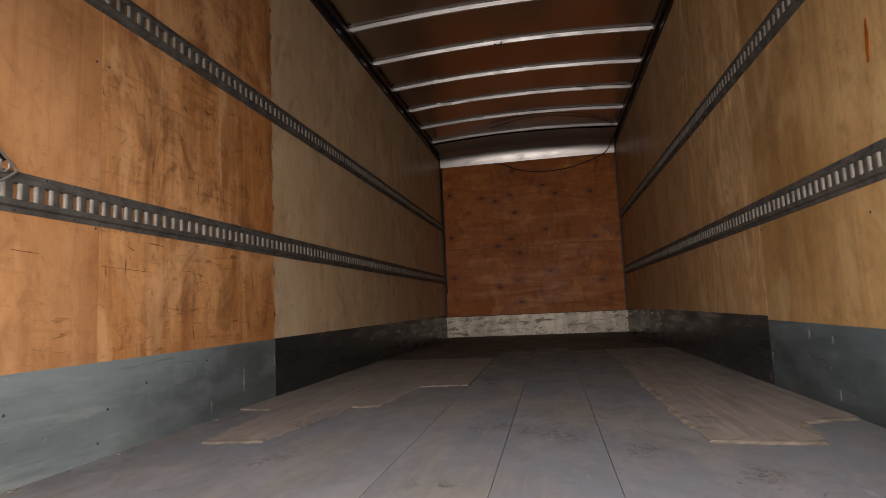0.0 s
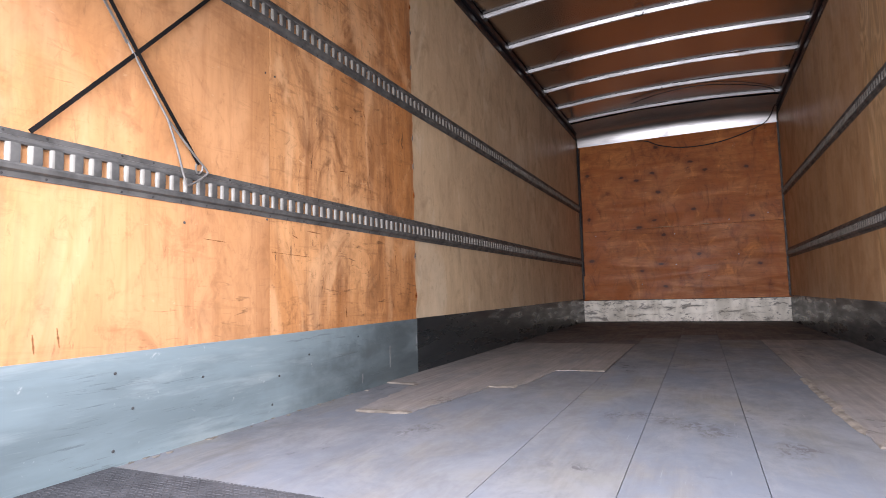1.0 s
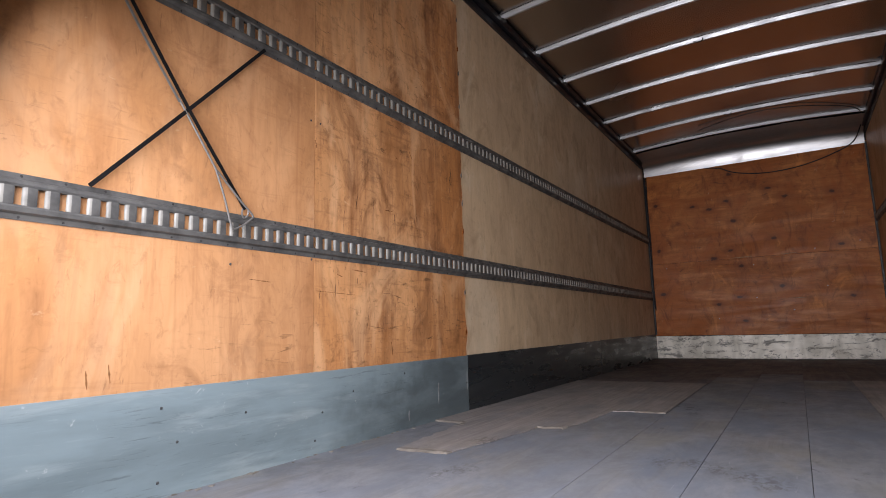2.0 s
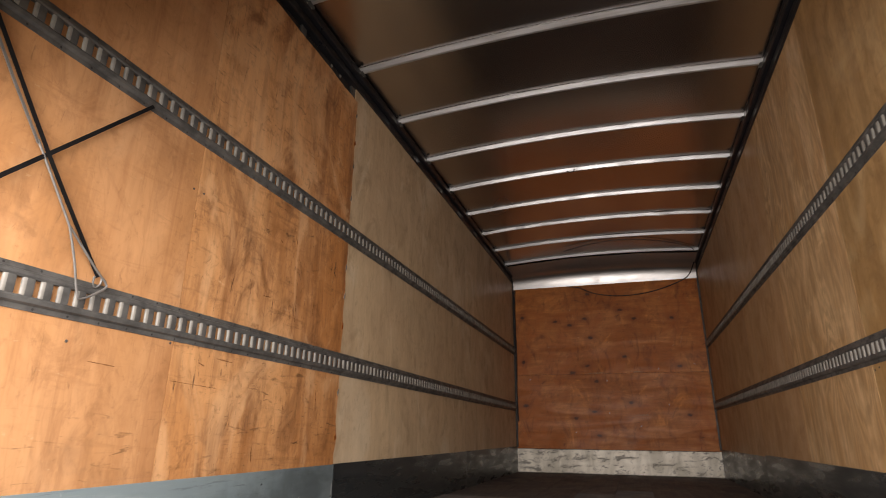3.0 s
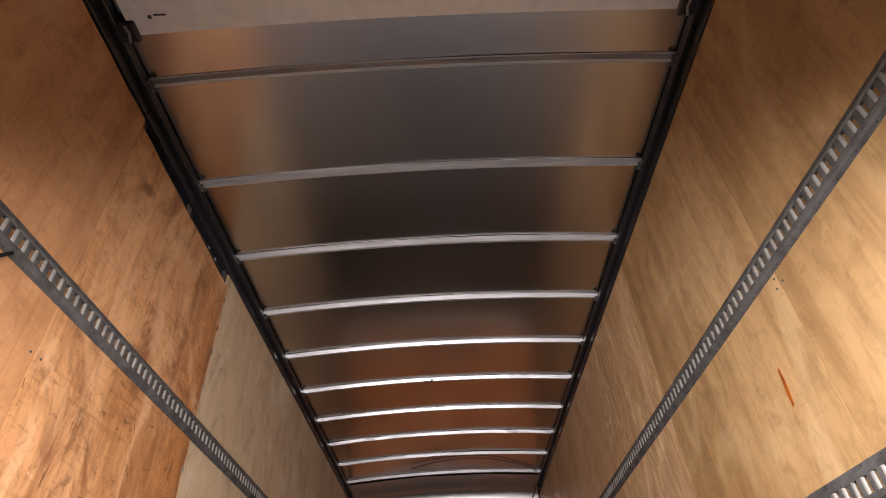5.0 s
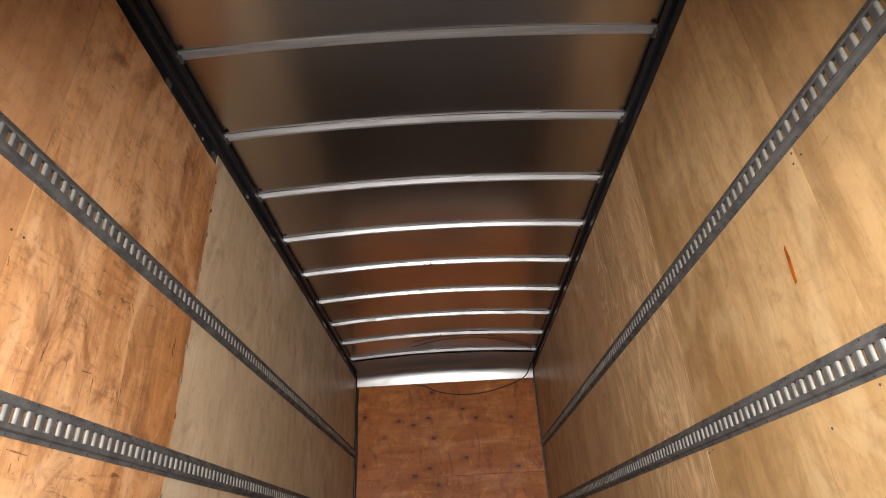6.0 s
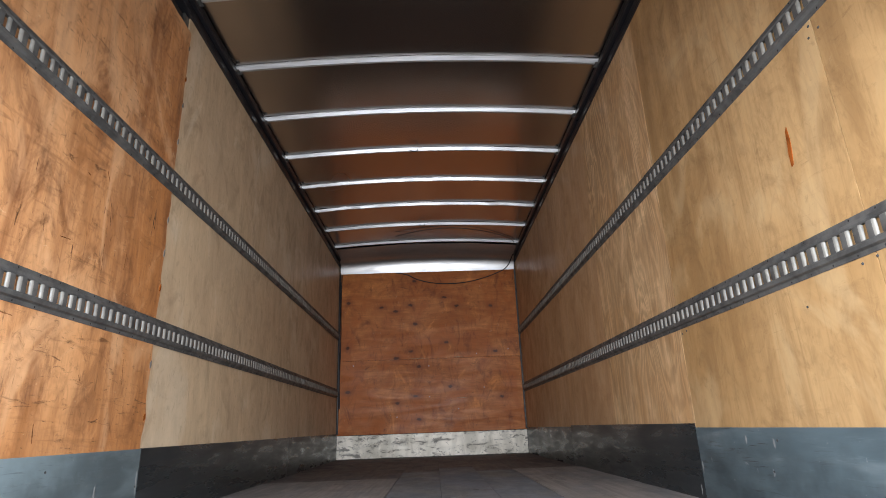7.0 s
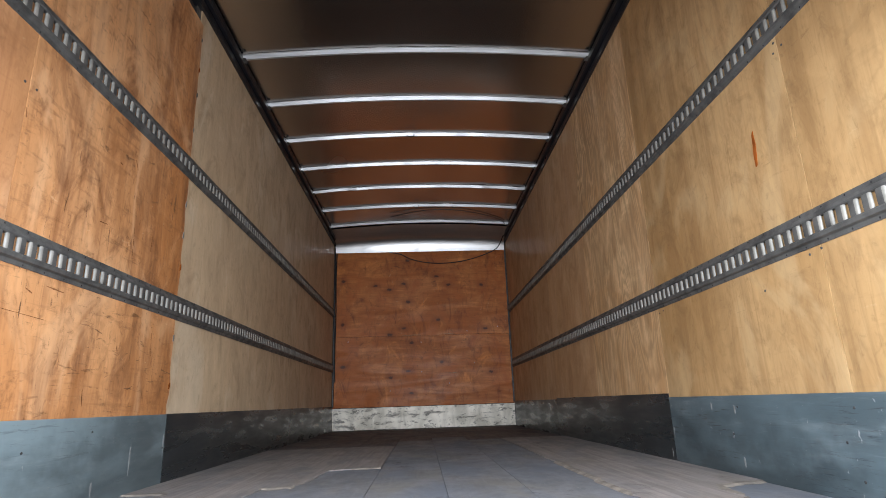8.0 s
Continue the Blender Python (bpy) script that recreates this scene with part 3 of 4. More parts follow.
# cracks and scratches in the orange sheets: from (y, z) to (y, z), and how wide
for ya, za, yb, zb, wide in ((0.955, 1.081, 0.951, 1.009, 0.008), (0.795, 1.073, 0.802, 0.95, 0.008), (1.041, 0.658, 1.053, 0.555, 0.008), (0.543, 1.018, 0.597, 1.023, 0.01), (0.095, 0.619, 0.323, 0.611, 0.006), (0.305, 0.719, 0.397, 0.714, 0.008), (0.213, 0.694, 0.244, 0.684, 0.01), (0.576, 0.402, 0.583, 0.344, 0.01), (0.085, 1.236, 0.092, 1.206, 0.012), (0.744, 1.36, 0.768, 1.323, 0.008), (0.764, 0.571, 0.777, 0.549, 0.008), (0.63, 1.299, 0.645, 1.294, 0.01), (-0.227, 0.646, -0.134, 0.641, 0.007), (-0.741, 0.372, -0.736, 0.325, 0.01), (-0.684, 0.385, -0.677, 0.335, 0.009)):
    run, rise_ = yb - ya, zb - za
    far_ = math.hypot(run, rise_)
    ny_, nz_ = -rise_ / far_ * wide * 0.3, run / far_ * wide * 0.3
    edge = [(f, 0.35 + 0.65 * abs(noise.noise((ya * 40 + f * 17, za * 9, 2))) * 2 * math.sin(math.pi * (0.08 + 0.84 * f))) for f in (k / 13 for k in range(14))]
    pts = [(ya + run * f + ny_ * w, za + rise_ * f + nz_ * w) for f, w in edge] + [(ya + run * f - ny_ * w, za + rise_ * f - nz_ * w) for f, w in reversed(edge)]
    part("crack", slab(pts, 0, -HALF - 0.002, -HALF + 0.0006), CRACK, wall_left, "dark crack in the plywood")

# splinters along the broken edge of the orange sheet
for k in range(11):
    z = 0.42 + 0.19 * k + 0.06 * noise.noise((k * 1.7, 3, 3))
    y = 1.27 + 0.008 * noise.noise((k * 2.3, 1, 1))
    tall = 0.03 + 0.05 * abs(noise.noise((k * 3.1, 7, 2)))
    pts = [(y - 0.006, z), (y + 0.004, z + tall * 0.3), (y + 0.001, z + tall), (y - 0.008, z + tall * 0.6)]
    part("splinter", slab(pts, 0, -HALF - 0.001, -HALF + 0.0035), LIP_WOOD if k % 3 else SPLINTER, wall_left, "raw splintered plywood edge")

# scuff plates along the feet of the walls
def scuff_plate(side, y0, y1, h, material, wall, buckle=0.0):
    """A kick plate of sheet steel, buckled a little between its fixings."""
    bm = bmesh.new()
    count = max(2, round((y1 - y0) / (0.05 if buckle else 0.6)))
    rows = []
    for k in range(count + 1):
        y = y0 + (y1 - y0) * k / count
        fade = min(1.0, (y - y0) * 8, (y1 - y) * 8)
        row = []
        for j in range(5):
            z = -0.003 + (h + 0.003) * j / 4
            swell = buckle * fade * (0.7 + noise.noise((y * 2.6, side * 3.0, 4.0)) + 0.35 * noise.noise((y * 6.0, side, 2.0)))
            row.append(bm.verts.new((side * (HALF - 0.003 - swell), y, z)))
        row.append(bm.verts.new((side * (HALF + 0.004), y, h)))
        row.append(bm.verts.new((side * (HALF + 0.004), y, -0.003)))
        rows.append(row)
    for p, q in zip(rows, rows[1:]):
        for k in range(7):
            bm.faces.new((p[k], p[(k + 1) % 7], q[(k + 1) % 7], q[k]))
    bm.faces.new(rows[0])
    bm.faces.new(rows[-1])
    part("scuff_plate", bm, material, wall, "blue-grey painted steel kick plate", soft=True)


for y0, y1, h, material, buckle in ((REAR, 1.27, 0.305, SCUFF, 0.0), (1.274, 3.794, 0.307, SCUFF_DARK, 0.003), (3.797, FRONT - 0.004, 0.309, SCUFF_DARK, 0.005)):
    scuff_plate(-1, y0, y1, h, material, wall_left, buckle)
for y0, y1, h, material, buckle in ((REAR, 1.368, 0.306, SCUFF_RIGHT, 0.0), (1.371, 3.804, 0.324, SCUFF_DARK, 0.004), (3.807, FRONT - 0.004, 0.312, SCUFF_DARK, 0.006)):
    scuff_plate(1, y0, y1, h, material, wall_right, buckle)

# pale dried drips on the scuff plates: side, y, z of the top, length
for side, y, z, tall in ((1, 0.768, 0.265, 0.03), (1, 0.753, 0.07, 0.035), (1, 0.95, 0.275, 0.03), (1, 1.354, 0.16, 0.05), (1, 1.402, 0.06, 0.045), (1, 1.652, 0.204, 0.06), (1, 1.729, 0.214, 0.035), (-1, 0.701, 0.075, 0.045), (-1, 0.961, 0.18, 0.11), (-1, 1.258, 0.216, 0.1)):
    wide = 0.005 + 0.003 * abs(noise.noise((y * 9, z, 1)))
    pts = [(y - wide * 0.6, z), (y + wide * 0.7, z + 0.004), (y + wide, z - tall * 0.4), (y + wide * 0.2, z - tall), (y - wide * 0.4, z - tall * 0.85), (y - wide, z - tall * 0.3)]
    lo_, hi_ = sorted((side * (HALF - 0.0026), side * (HALF - 0.0036)))
    part("paint_drip", slab(pts, 0, lo_, hi_), DRIP, wall_right if side > 0 else wall_left, "pale dried paint drip")

# posts that show in the gap over the ragged plywood
for y, w in ((0.096, 0.05), (0.653, 0.05), (1.23, 0.05)):
    bm = box((-HALF - 0.028, y - w / 2, 2.3), (-HALF - 0.013, y + w / 2, 2.52), 0.003)
    part("wall_post", bm, RAIL_METAL, wall_left, "grey steel wall post in the dark gap")
bm = bmesh.new()
for y in (0.951, 1.057):
    dome((-HALF - 0.013, y, 2.485), (1, 0, 0), 0.012, 0.006, bm)
part("bolt_heads", bm, BAR_METAL, wall_left)

# front bulkhead
KICK_TOP = 0.288
for z0, z1 in ((KICK_TOP, 1.222), (1.224, 2.45)):
    bm = slab([(-HALF + 0.002, z0), (HALF - 0.002, z0), (HALF - 0.002, z1), (-HALF + 0.002, z1)], 1, FRONT, FRONT + LINING, 0.001)
    part("plywood_panel", bm, PLY_FRONT, wall_front, "orange plywood sheet with many dark knots")
bm = bmesh.new()
xs_ = [-HALF + 0.006 + (2 * HALF - 0.012) * k / 24 for k in range(25)]
outline = [(x, 0.002) for x in xs_] + [(x, KICK_TOP - 0.006 + 0.004 * noise.noise((x * 2.0, 7, 0))) for x in reversed(xs_)]
part("kick_plate", slab(outline, 1, FRONT - 0.005, FRONT - 0.0005, 0, bm), KICK, wall_front, "scraped zinc kick plate with black wear marks")
for side in (-1, 1):
    bm = box((min(side * (HALF - 0.022), side * (HALF - 0.0005)), FRONT - 0.02, 0.3), (max(side * (HALF - 0.022), side * (HALF - 0.0005)), FRONT - 0.0005, 2.44), 0.004)
    part("corner_trim", bm, BLACK_RAIL if side < 0 else RAIL_METAL, wall_front)


def make_cove():
    """The bent metal sheet that rounds the corner between bulkhead and roof; its upper edge is crumpled."""
    bm = bmesh.new()
    rows, cols = 16, 40
    corner = curve_points([(0, 0, 0), (0.011, 0.25, 0), (0.028, 0.5, 0), (0.055, 0.70, 0), (0.11, 0.85, 0), (0.21, 0.94, 0), (0.36, 0.985, 0), (0.52, 1.0, 0)], 8)
    profile = [corner[round(j * (len(corner) - 1) / rows)][:2] for j in range(rows + 1)]
    grid = []
    for j in range(rows + 1):
        row = []
        for i in range(cols + 1):
            x = -HALF + 0.02 + (2 * HALF - 0.04) * i / cols
            depth, rise = profile[j]
            crumple = (j / rows) ** 4
            y = FRONT - 0.03 - depth - crumple * 0.04 * noise.noise((x * 1.6, 2, 5))
            z = 2.415 + rise * (roof_z(x) - 0.030 - 2.415) + crumple * 0.008 * noise.noise((x * 2.2, 9, 1))
            row.append(bm.verts.new((x, y, z)))
        grid.append(row)
    for a, b in zip(grid, grid[1:]):
        for i in range(cols):
            bm.faces.new((a[i], a[i + 1], b[i + 1], b[i]))
    made = bmesh.ops.extrude_face_region(bm, geom=list(bm.faces))["geom"]
    bmesh.ops.translate(bm, verts=[v for v in made if isinstance(v, bmesh.types.BMVert)], vec=(0, 0.002, 0.002))
    cove = part("front_cove", bm, COVE_METAL, soft=True)
    tagged(cove, "bright curved metal sheet between bulkhead and roof", "metal sheet")


make_cove()

# ---- floor ----
floor = part("floor", box((-HALF - 0.03, REAR, -0.12), (HALF + 0.03, FRONT + 0.02, -0.03)), CAVITY)
tagged(floor, "worn laminated wooden truck floor with blue-grey coating", "floor", kind="structure")


def jagged(a, b, steps, rough, seed):
    """A line from a to b with a broken edge."""
    out = []
    for k in range(steps):
        f = k / steps
        fade = min(1.0, 6 * f, 6 * (1 - f))
        out.append((a[0] + (b[0] - a[0]) * f + rough * fade * noise.noise((f * steps * 0.45, seed, 1)), a[1] + (b[1] - a[1]) * f + rough * fade * noise.noise((f * steps * 0.45, seed, 7))))
    return out


def worn_line(corners, rough, seed):
    out = []
    for i, (a, b) in enumerate(zip(corners, corners[1:])):
        out += jagged(a, b, max(3, round(math.dist(a, b) / 0.028)), rough, seed + i * 3.7)
    return out + [corners[-1]]


FAR_LEFT, FAR_MID, FAR_RIGHT = 3.1, 3.7, 3.6
# the coated layer below: two broad sheets and two narrow boards between them
for x0, x1, y1 in ((-HALF - 0.004, -0.241, FAR_LEFT), (-0.241, 0.061, FAR_MID), (0.061, 0.363, FAR_MID + 0.4), (0.363, HALF + 0.004, FAR_RIGHT)):
    part("floor_board", box((x0 + 0.0008, REAR, -0.03), (x1 - 0.0008, y1, -0.002), 0.0006), COAT_GREY, floor)
# boards further in, the weaker light there put into a darker colour
far_edges = [-HALF - 0.004, -0.845, -0.543, -0.241, 0.061, 0.363, 0.665, 0.967, HALF + 0.004]
for x0, x1 in zip(far_edges, far_edges[1:]):
    y0 = FAR_LEFT if x1 < -0.2 else FAR_RIGHT if x0 > 0.36 else FAR_MID + (0.4 if x0 > 0 else 0)
    part("floor_board", box((x0 + 0.0008, y0 + 0.002, -0.03), (x1 - 0.0008, FRONT - 0.006, -0.0015), 0.0008), DARK_BOARD, floor)
# what is left of the worn upper layer, with broken edges towards the rear
LEFT_EDGE = worn_line([(-HALF + 0.003, 0.925), (-1.055, 0.915), (-0.99, 0.30), (-0.775, 0.315), (-0.705, 0.70), (-0.685, 0.955), (-0.565, 0.96), (-0.53, 1.15), (-0.505, 1.545), (-0.345, 1.575), (-0.244, 1.575)], 0.020, 3.0)
RIGHT_EDGE = worn_line([(0.660, 2.25), (0.662, 1.2), (0.668, 0.32), (0.965, 0.295), (0.985, 0.34), (1.025, 0.575), (1.10, 0.60), (1.205, 0.63), (HALF - 0.003, 0.66)], 0.016, 9.0)
left_patch = LEFT_EDGE + [(-0.244, FAR_LEFT), (-HALF + 0.003, FAR_LEFT)]
right_patch = RIGHT_EDGE + [(HALF - 0.003, FAR_RIGHT), (0.660, FAR_RIGHT)]
part("worn_layer", slab(left_patch, 2, -0.0018, 0.004, 0.0008), BARE_BOARD, floor, "brown worn plywood layer, broken off towards the rear")
part("worn_layer", slab(right_patch, 2, -0.0018, 0.004, 0.0008), BARE_BOARD, floor, "brown worn plywood layer, broken off towards the rear")


def worn_lip(edge, first, last, wide, seed):
    """A strip of raw pale wood along part of a broken edge, feathered on both sides."""
    run = edge[first:last]
    inner, outer = [], []
    for i, (x, y) in enumerate(run):
        xa, ya = run[max(i - 1, 0)]
        xb, yb = run[min(i + 1, len(run) - 1)]
        far = max(math.hypot(xb - xa, yb - ya), 1e-6)
        nx, ny = -(yb - ya) / far, (xb - xa) / far
        taper = min(1.0, (i + 0.3) / 2.5, (len(run) - 0.7 - i) / 2.5)
        inner.append((x + nx * wide * taper * (0.5 + abs(noise.noise((i * 0.7, seed, 2)))), y + ny * wide * taper * (0.5 + abs(noise.noise((i * 0.7, seed, 2))))))
        outer.append((x - nx * 0.014 * taper, y - ny * 0.014 * taper))
    bm = bmesh.new()
    rows = [[bm.verts.new((x, y, z)) for x, y in line] for line, z in ((outer, -0.0015), (run, 0.0044), (inner, 0.0048), (inner, 0.001))]
    for p, q in zip(rows, rows[1:]):
        for k in range(len(p) - 1):
            bm.faces.new((p[k], p[k + 1], q[k + 1], q[k]))
    part("worn_lip", bm, LIP_WOOD, floor, "pale raw wood where the board top has broken away")


for corners, seed, wide, near, far in ((LEFT_EDGE, 1.0, 0.03, (-1.3, 0.8), (-1.0, 1.0)), (LEFT_EDGE, 2.0, 0.055, (-1.03, 0.25), (-0.75, 0.345)), (LEFT_EDGE, 4.0, 0.03, (-0.70, 0.9), (-0.54, 1.02)),
                                       (LEFT_EDGE, 5.0, 0.02, (-0.40, 1.4), (-0.2, 1.7)), (RIGHT_EDGE, 6.0, 0.03, (0.6, 0.27), (1.0, 0.36)), (RIGHT_EDGE, 7.0, 0.04, (0.97, 0.36), (1.3, 0.70)), (RIGHT_EDGE, 8.0, 0.02, (0.6, 0.45), (0.7, 1.6))):
    inside = [i for i, (x, y) in enumerate(corners) if near[0] < x < far[0] and near[1] < y < far[1]]
    if len(inside) > 3:
        worn_lip(corners, inside[0], inside[-1] + 1, wide, seed)

# pale chips of wood and paint swept against the left kick plate
rng = random.Random(5)
for k in range(22):
    y = -0.52 + 1.25 * rng.random() ** 1.3
    x = -HALF + 0.007 + 0.034 * rng.random() ** 2
    size = 0.003 + 0.005 * rng.random()
    turn = rng.random() * 3.1
    pts = [(x + size * math.cos(turn + a) * (1.0 if i % 2 else 0.55), y + 1.8 * size * math.sin(turn + a) * (1.0 if i % 2 else 0.6)) for i, a in enumerate(2 * math.pi * j / 6 for j in range(6))]
    tagged(part("debris_chip", slab(pts, 2, -0.002, 0.0002 + 0.0016 * rng.random()), LIP_WOOD), "small pale chip of wood lying on the floor", "debris", "floor chips")


def make_tread_plate():
    plate = empty("tread_plate", (-0.9, -0.95, 0), "dark studded tread plate lying on the rear floor boards", "floor plate")
    back = Matrix.Translation((0.9, 0.95, 0))
    edge = lambda x: -0.531 + 0.075 * min(0.5, x + HALF)
    outline = [(-HALF + 0.004, REAR + 0.002), (0.55, REAR + 0.002), (0.55, edge(0.55)), (-HALF + 0.004, edge(-HALF))]
    body = part("plate", slab(outline, 2, -0.0015, 0.0015, 0.0006), TREAD, plate)
    body.matrix_parent_inverse = back
    bm = bmesh.new()
    for j in range(49):
        for i in range(140):
            x, y = -HALF + 0.018 + i * 0.0135, REAR + 0.012 + j * 0.0135
            if y > edge(x) - 0.008 or x > 0.54:
                continue
            along = Vector((1, 0.35, 0)).normalized() if (i + j) % 2 else Vector((1, -0.35, 0)).normalized()
            cross = Vector((-along.y, along.x, 0))
            c = Vector((x, y, 0.0015))
            ends = [bm.verts.new(c + along * s * 0.0065) for s in (-1, 1)]
            mids = [bm.verts.new(c + cross * s * 0.0032) for s in (-1, 1)]
            top = [bm.verts.new(c + along * s * 0.003 + Vector((0, 0, 0.0016))) for s in (-1, 1)]
            for m_ in mids:
                bm.faces.new((ends[0], m_, top[0]))
                bm.faces.new((m_, ends[1], top[1]))
                bm.faces.new((top[0], m_, top[1]))
    lugs = part("tread_pattern", bm, TREAD, plate)
    lugs.matrix_parent_inverse = back
    tagged(lugs, kind="stuff")


make_tread_plate()


# ---- cargo rails ----
def bar_mesh(side):
    """The land between two slots: a bowed lip that faces the rear, rubbed and coloured paler for the daylight it
    catches, and a flat face behind it.
    """
    bm = bmesh.new()
    profile = [(y * 1.12, x) for y, x in [(-0.0155, 0.0075), (-0.0150, 0.0105), (-0.0135, 0.0130), (-0.0105, 0.0145), (-0.0065, 0.0150), (0.008, 0.0148), (0.0135, 0.0140), (0.0140, 0.0125), (-0.007, 0.0125), (-0.0130, 0.0078)]]
    rows = []
    for z, flat in ((-0.0245, 0.5), (-0.020, 1.0), (0.020, 1.0), (0.0245, 0.5)):
        rows.append([bm.verts.new((-side * (0.011 + (x - 0.011) * flat), y * (0.9 + 0.1 * flat), z)) for y, x in profile])
    m_ = len(profile)
    for a, b in zip(rows, rows[1:]):
        for k in range(m_):
            bm.faces.new((a[k], a[(k + 1) % m_], b[(k + 1) % m_], b[k])).material_index = 1 if k < 4 else 0
    bm.faces.new(rows[0])
    bm.faces.new(rows[-1])
    me = mesh_of(bm, "bar", RAIL_METAL)
    me.materials.append(BAR_METAL)
    return smooth(me, 50)


BARS = {side: bar_mesh(side) for side in (-1, 1)}
BAR_COUNT, BAR_FIRST = 147, -1.076


def make_rail(side, z):
    """A slotted steel track, 0.117 m high, whose lower edge is at z."""
    rail = empty("cargo_rail", (side * HALF, 0, z), "grey zinc-plated slotted cargo track on the plywood", "cargo track", "cargo tracks")
    end = BAR_FIRST + SLOT * BAR_COUNT
    sx = lambda a: -side * a
    def strip(name, section, y0, y1, material):
        bm = bmesh.new()
        rings = [[bm.verts.new((sx(x), y, h)) for x, h in section] for y in (y0, y1)]
        m_ = len(section)
        for k in range(m_):
            bm.faces.new((rings[0][k], rings[0][(k + 1) % m_], rings[1][(k + 1) % m_], rings[1][k]))
        bm.faces.new(rings[0])
        bm.faces.new(rings[1])
        return part(name, bm, material, rail)
    lower = [(0.0, 0.0), (0.003, 0.0), (0.004, 0.014), (0.014, 0.019), (0.016, 0.030), (0.013, 0.036), (0.0, 0.036)]
    upper = [(0.0, 0.082), (0.013, 0.082), (0.016, 0.088), (0.014, 0.098), (0.004, 0.102), (0.003, 0.117), (0.0, 0.117)]
    cuts = [REAR + 0.02, 1.92, 4.8, end] if z < 1 else [REAR + 0.02, 1.3, 4.3, end]
    for y0, y1 in zip(cuts, cuts[1:]):
        strip("lower_flange", lower, y0 + 0.001, y1 - 0.001, RAIL_METAL)
        strip("upper_flange", upper, y0 + 0.001, y1 - 0.001, RAIL_METAL)
    bm = bmesh.new()
    y = REAR + 0.06
    while y < end:
        for h in (0.007, 0.110):
            if noise.noise((y * 7, z, h * 40)) > -0.35:
                dome((sx(0.003), y, h), (-side, 0, 0), 0.0042, 0.0012, bm)
        y += SLOT * 2
    tagged(part("rivets", bm, CAVITY, rail), kind="stuff")
    for k in range(BAR_COUNT):
        ob = part("bar", BARS[side], None, rail)
        ob.matrix_basis = pose(0, BAR_FIRST + SLOT * (k + 0.5), 0.059)
    return rail


for side, z in ((-1, 0.750), (-1, 1.496), (1, 0.752), (1, 1.502)):
    make_rail(side, z)


# ---- straps on the orange plywood ----
def wall_at(y, z, off=0.02):
    return Vector((-HALF + off, y, z))


def make_strap(keys, label, hook=False):
    strap = empty("cargo_strap", wall_at(*keys[-1], 0.0), label, "strap", "crossed straps")
    back = Matrix.Translation(-strap.location)
    pts = curve_points([wall_at(y, z, 0.016 + 0.012 * (0 < i < len(keys) - 1)) for i, (y, z) in enumerate(keys)], 6)
    web = part("webbing", ribbon(pts, 0.0118, 0.003, (0, 1, 0.35)), WEBBING, strap)
    web.matrix_parent_inverse = back
    if hook:
        y, z = keys[-1]
        bm = tube(curve_points([wall_at(y - 0.012, z, 0.018), wall_at(y - 0.012, z - 0.018, 0.016), wall_at(y, z - 0.03, 0.012), wall_at(y + 0.012, z - 0.018, 0.016), wall_at(y + 0.012, z, 0.018)], 4), 0.003)
        clip = part("end_clip", bm, WIRE, strap, soft=True)
        clip.matrix_parent_inverse = back
    return strap, back


make_strap([(-0.192, 1.505), (-0.49, 1.175), (-0.768, 0.866)], "black webbing strap stretched across the orange plywood")
strap, back = make_strap([(-0.716, 1.497), (-0.492, 1.165), (-0.264, 0.885)], "black webbing strap with a bent wire hook at its end", True)
rod = part("wire_rod", tube([wall_at(-0.53, 1.195, 0.026), wall_at(-0.46, 1.094, 0.028), wall_at(-0.394, 0.998, 0.03)], 0.0034), WIRE, strap, "dull grey wire rod", True)
rod.matrix_parent_inverse = back
bar = part("flat_bar", ribbon([wall_at(-0.732, 1.478, 0.022), wall_at(-0.63, 1.326, 0.025), wall_at(-0.527, 1.184, 0.027)], 0.0075, 0.003, (0, 1, 0.35)), WIRE, strap, "flat grey bar above the wire rod")
bar.matrix_parent_inverse = back
loop = curve_points([wall_at(-0.394, 0.998, 0.03), wall_at(-0.36, 0.91, 0.032), wall_at(-0.331, 0.822, 0.032), wall_at(-0.312, 0.808, 0.03), wall_at(-0.245, 0.852, 0.026), wall_at(-0.242, 0.872, 0.024), wall_at(-0.288, 0.905, 0.028), wall_at(-0.394, 0.998, 0.03)], 5)
ring = part("wire_hook", tube(loop, 0.0034), WIRE, strap, "bent grey wire loop hooked into the track", True)
ring.matrix_parent_inverse = back

# ---- cables at the front ----
droop = curve_points([(-0.46, FRONT - 0.012, 2.42), (-0.29, FRONT - 0.02, 2.385), (-0.14, FRONT - 0.02, 2.31), (0.08, FRONT - 0.02, 2.255), (0.33, FRONT - 0.02, 2.24), (0.62, FRONT - 0.02, 2.27), (0.92, FRONT - 0.03, 2.355), (1.10, FRONT - 0.08, 2.44), (1.17, FRONT - 0.25, 2.57)])
tagged(part("hanging_cable", tube(droop, 0.0065), RUBBER, soft=True), "thin black cable drooping across the knotty bulkhead", "cable")
over = curve_points([(-0.385, 5.36, 2.655), (-0.05, 5.206, 2.67), (0.32, 5.149, 2.672), (0.7, 5.245, 2.655), (1.05, 5.475, 2.635), (1.16, 5.668, 2.61)])
tagged(part("roof_cable", tube(over, 0.005), RUBBER, soft=True), "thin black cable looped against the roof sheet", "cable")
down = curve_points([(-HALF + 0.034, FRONT - 0.012, 2.41), (-HALF + 0.03, FRONT - 0.03, 2.0), (-HALF + 0.036, FRONT - 0.03, 1.5), (-HALF + 0.028, FRONT - 0.03, 1.0), (-HALF + 0.034, FRONT - 0.02, 0.62)])
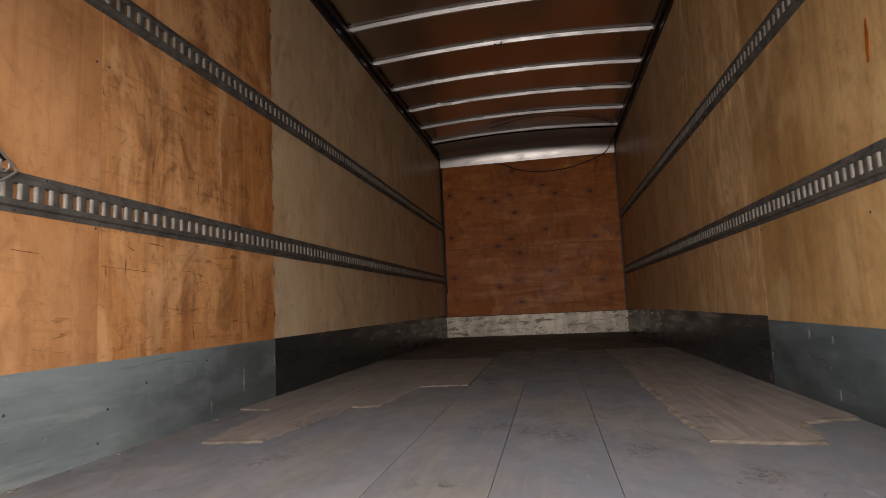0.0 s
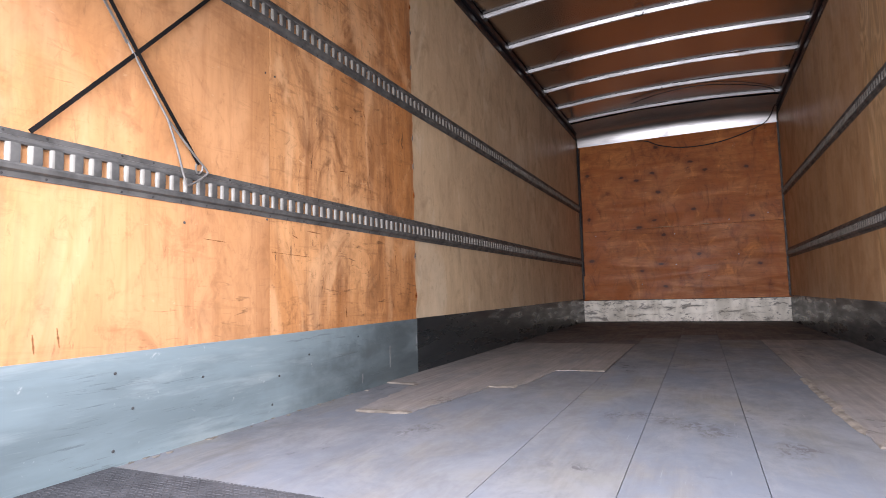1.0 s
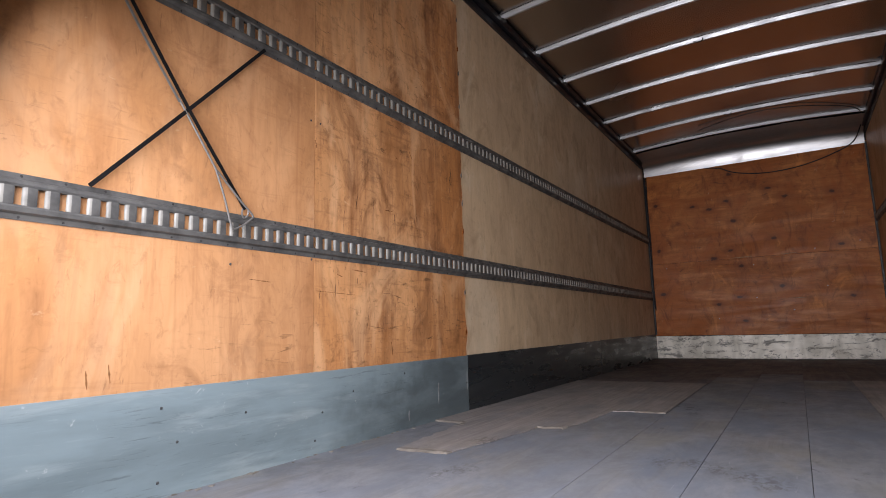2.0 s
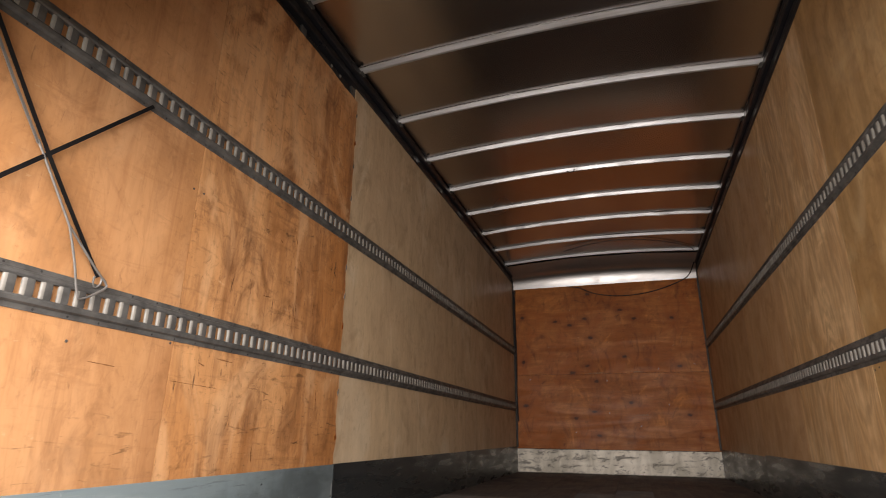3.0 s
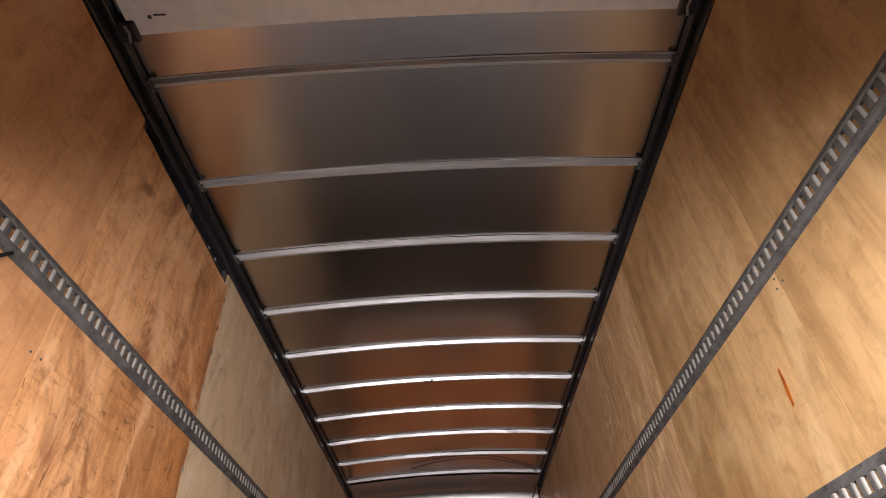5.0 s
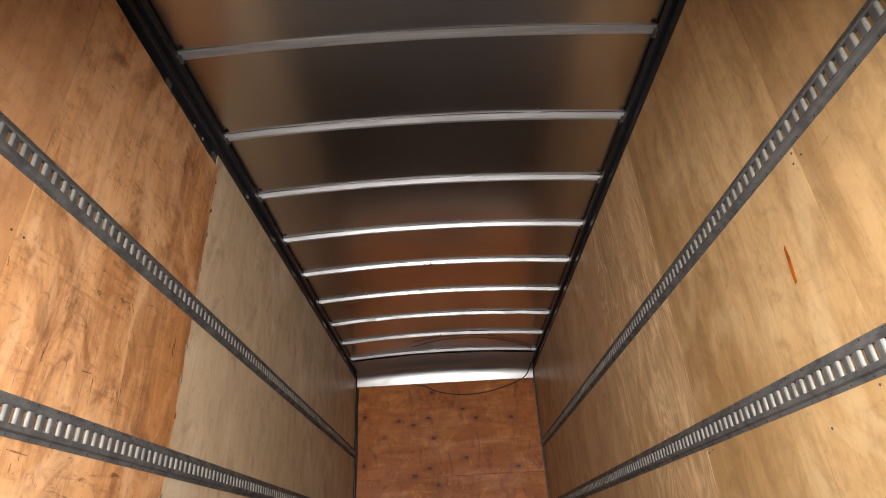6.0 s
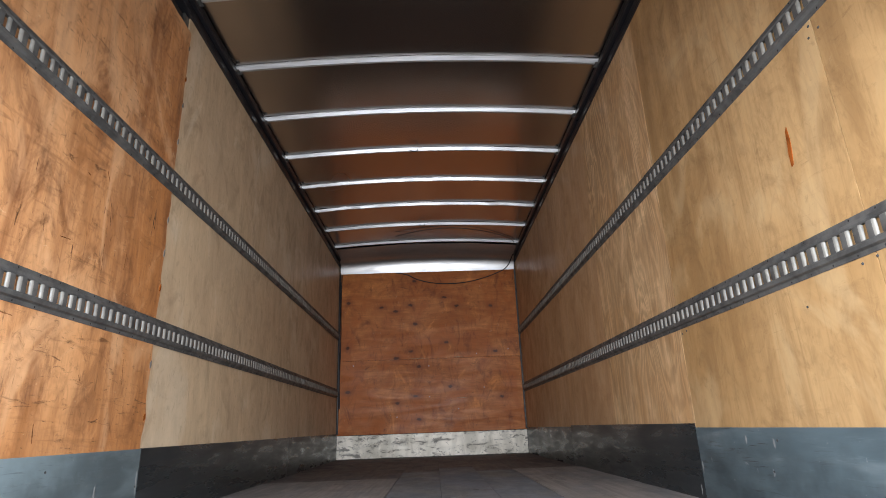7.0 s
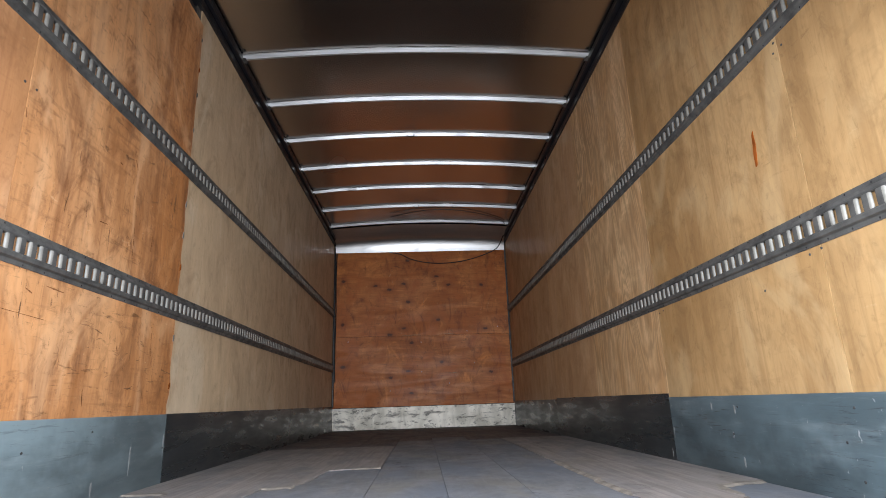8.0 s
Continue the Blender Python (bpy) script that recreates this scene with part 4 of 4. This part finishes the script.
tagged(part("corner_cable", tube(down, 0.007), RUBBER, soft=True), "black cable running down the front corner", "cable")

# ---- rear frame round the opening ----
# never in view; the low top beam is added to darken the upper walls
frame_ = empty("rear_frame", (0, REAR - 0.05, 0), "unseen white frame round the open rear end, with an added light-blocking beam", "door frame", "", "structure")
back = Matrix.Translation((0, 0.05 - REAR, 0))
for name, lo, hi in (("post", (-HALF - 0.09, REAR - 0.1, -0.12), (-HALF + 0.01, REAR, 2.7)), ("post", (HALF - 0.01, REAR - 0.1, -0.12), (HALF + 0.09, REAR, 2.7)),
                     ("lintel", (-HALF + 0.012, REAR - 0.1, 1.45), (HALF - 0.012, REAR - 0.002, 2.7)), ("sill", (-HALF + 0.012, REAR - 0.1, -0.25), (HALF - 0.012, REAR - 0.002, -0.004))):
    ob = part(name, box(lo, hi, 0.006), OUTSIDE_PAINT if name != "sill" else TREAD, frame_)
    ob.matrix_parent_inverse = back

# ---- rear header ----
header = empty("rear_header", (0, -0.7, 2.58), "white painted header panel under the rear of the roof", "header panel")
back = Matrix.Translation((0, 0.7, -2.58))
bm = bmesh.new()
rings = []
for y, drop in ((-0.27, 0.0), (-0.272, 0.03), (REAR + 0.04, 0.06), (REAR + 0.04, 0.0)):
    rings.append([bm.verts.new((x, y, roof_z(x) - 0.008 - drop)) for x in (-1.15 + 2.3 * k / 16 for k in range(17))])
for a, b in zip(rings, rings[1:]):
    for k in range(16):
        bm.faces.new((a[k], a[k + 1], b[k + 1], b[k]))
panel = part("panel", bm, HEADER_PAINT, header)
panel.matrix_parent_inverse = back
for x0, x1, y0, y1, name in ((-1.06, -1.045, -0.355, -0.34, "sticker"), (-1.035, -0.985, -0.358, -0.35, "print_bar")):
    z = roof_z(x0) - 0.008 - 0.03 - 0.0045
    ob = part(name, box((x0, y0, z - 0.001), (x1, y1, z)), INK, header)
    ob.matrix_parent_inverse = back
for side in (-1, 1):
    lo, hi = min(side * 1.12, side * 1.2), max(side * 1.12, side * 1.2)
    ob = part("bracket", box((lo, -0.34, 2.58), (hi, -0.25, 2.615), 0.008), BLACK_RAIL, header)
    ob.matrix_parent_inverse = back
    ob = part("bracket_bolt", tube([(side * 1.16, -0.26, 2.575), (side * 1.145, -0.30, 2.57), (side * 1.155, -0.33, 2.575)], 0.006), BAR_METAL, header, soft=True)
    ob.matrix_parent_inverse = back


# ---- marks and fixings on the walls ----
def gouge():
    pts = [(0.333, 1.25), (0.342, 1.238), (0.345, 1.2), (0.351, 1.16), (0.351, 1.114), (0.341, 1.118), (0.334, 1.16), (0.33, 1.2)]
    tagged(part("wood_splinter", slab(pts, 0, HALF - 0.0025, HALF - 0.0002), SPLINTER), "raw reddish splinter gouged from tan plywood", "gouge")


gouge()


def screws(name, side, places, radius=0.0048):
    for y, z in places:
        bm = bmesh.new()
        dome((0, 0, 0), (-side, 0, 0), radius, 0.0025, bm)
        ob = part("screw", bm, INK)
        ob.location = (side * (HALF - (0.003 if z < 0.27 else 0)), y, z)
        tagged(ob, "small dark screw head in the wall lining", "screw", name)


screws("left wall screws", -1, [(0.06, 1.312), (0.113, 1.314), (0.067, 0.742), (-0.305, 0.692), (-0.529, 0.25), (-0.475, 0.146), (-0.231, 0.198), (-0.531, 0.042), (0.128, 0.149), (0.668, 0.254), (0.089, 0.049), (0.307, 0.21), (1.253, 0.157)])
screws("right wall screws", 1, [(0.098, 1.453), (0.144, 1.45), (0.134, 1.485), (0.175, 0.734), (0.119, 0.74), (1.345, 0.728), (1.299, 0.735), (0.437, 0.668), (0.126, 0.263), (0.183, 0.164), (0.144, 0.06), (0.746, 0.263), (0.803, 0.158), (1.96, 0.277), (2.622, 0.054), (2.363, 2.12)])


def bright_spots():
    """Shiny screw heads and pale scratches on the knotty bulkhead."""
    for x, z in ((-0.02, 1.13), (-0.02, 0.73), (0.70, 0.83), (-1.02, 1.16), (0.62, 1.27), (1.05, 1.32), (-0.45, 0.49), (0.35, 0.57)):
        bm = bmesh.new()
        dome((0, 0, 0), (0, -1, 0), 0.007, 0.003, bm)
        ob = part("screw", bm, BOW_METAL)
        ob.location = (x, FRONT, z)
        tagged(ob, "small shiny screw head in the knotty plywood", "screw", "front wall screws")
    for x0, x1, z in ((-0.30, -0.02, 1.232), (0.26, 0.44, 1.236), (0.3, 0.48, 0.705)):
        bm = slab([(x0, z), (x0 + 0.08, z - 0.004), (x1, z - 0.001), (x1 - 0.05, z + 0.004)], 1, FRONT - 0.0015, FRONT - 0.0001)
        part("splinter", bm, PLY_EDGE, wall_front, "pale splinter beside the sheet joint")


bright_spots()

# bits of wire left on the roof bows
for x, y in ((-0.08, 3.103), (-0.05, 4.986)):
    pts = curve_points([(x - 0.03, y - 0.02, 2.655), (x, y - 0.03, 2.635), (x + 0.03, y - 0.03, 2.64), (x + 0.035, y - 0.02, 2.665)], 5)
    tagged(part("wire_tie", tube(pts, 0.004), RUBBER, soft=True), "short black wire tie on a roof bow", "wire tie", "wire ties")
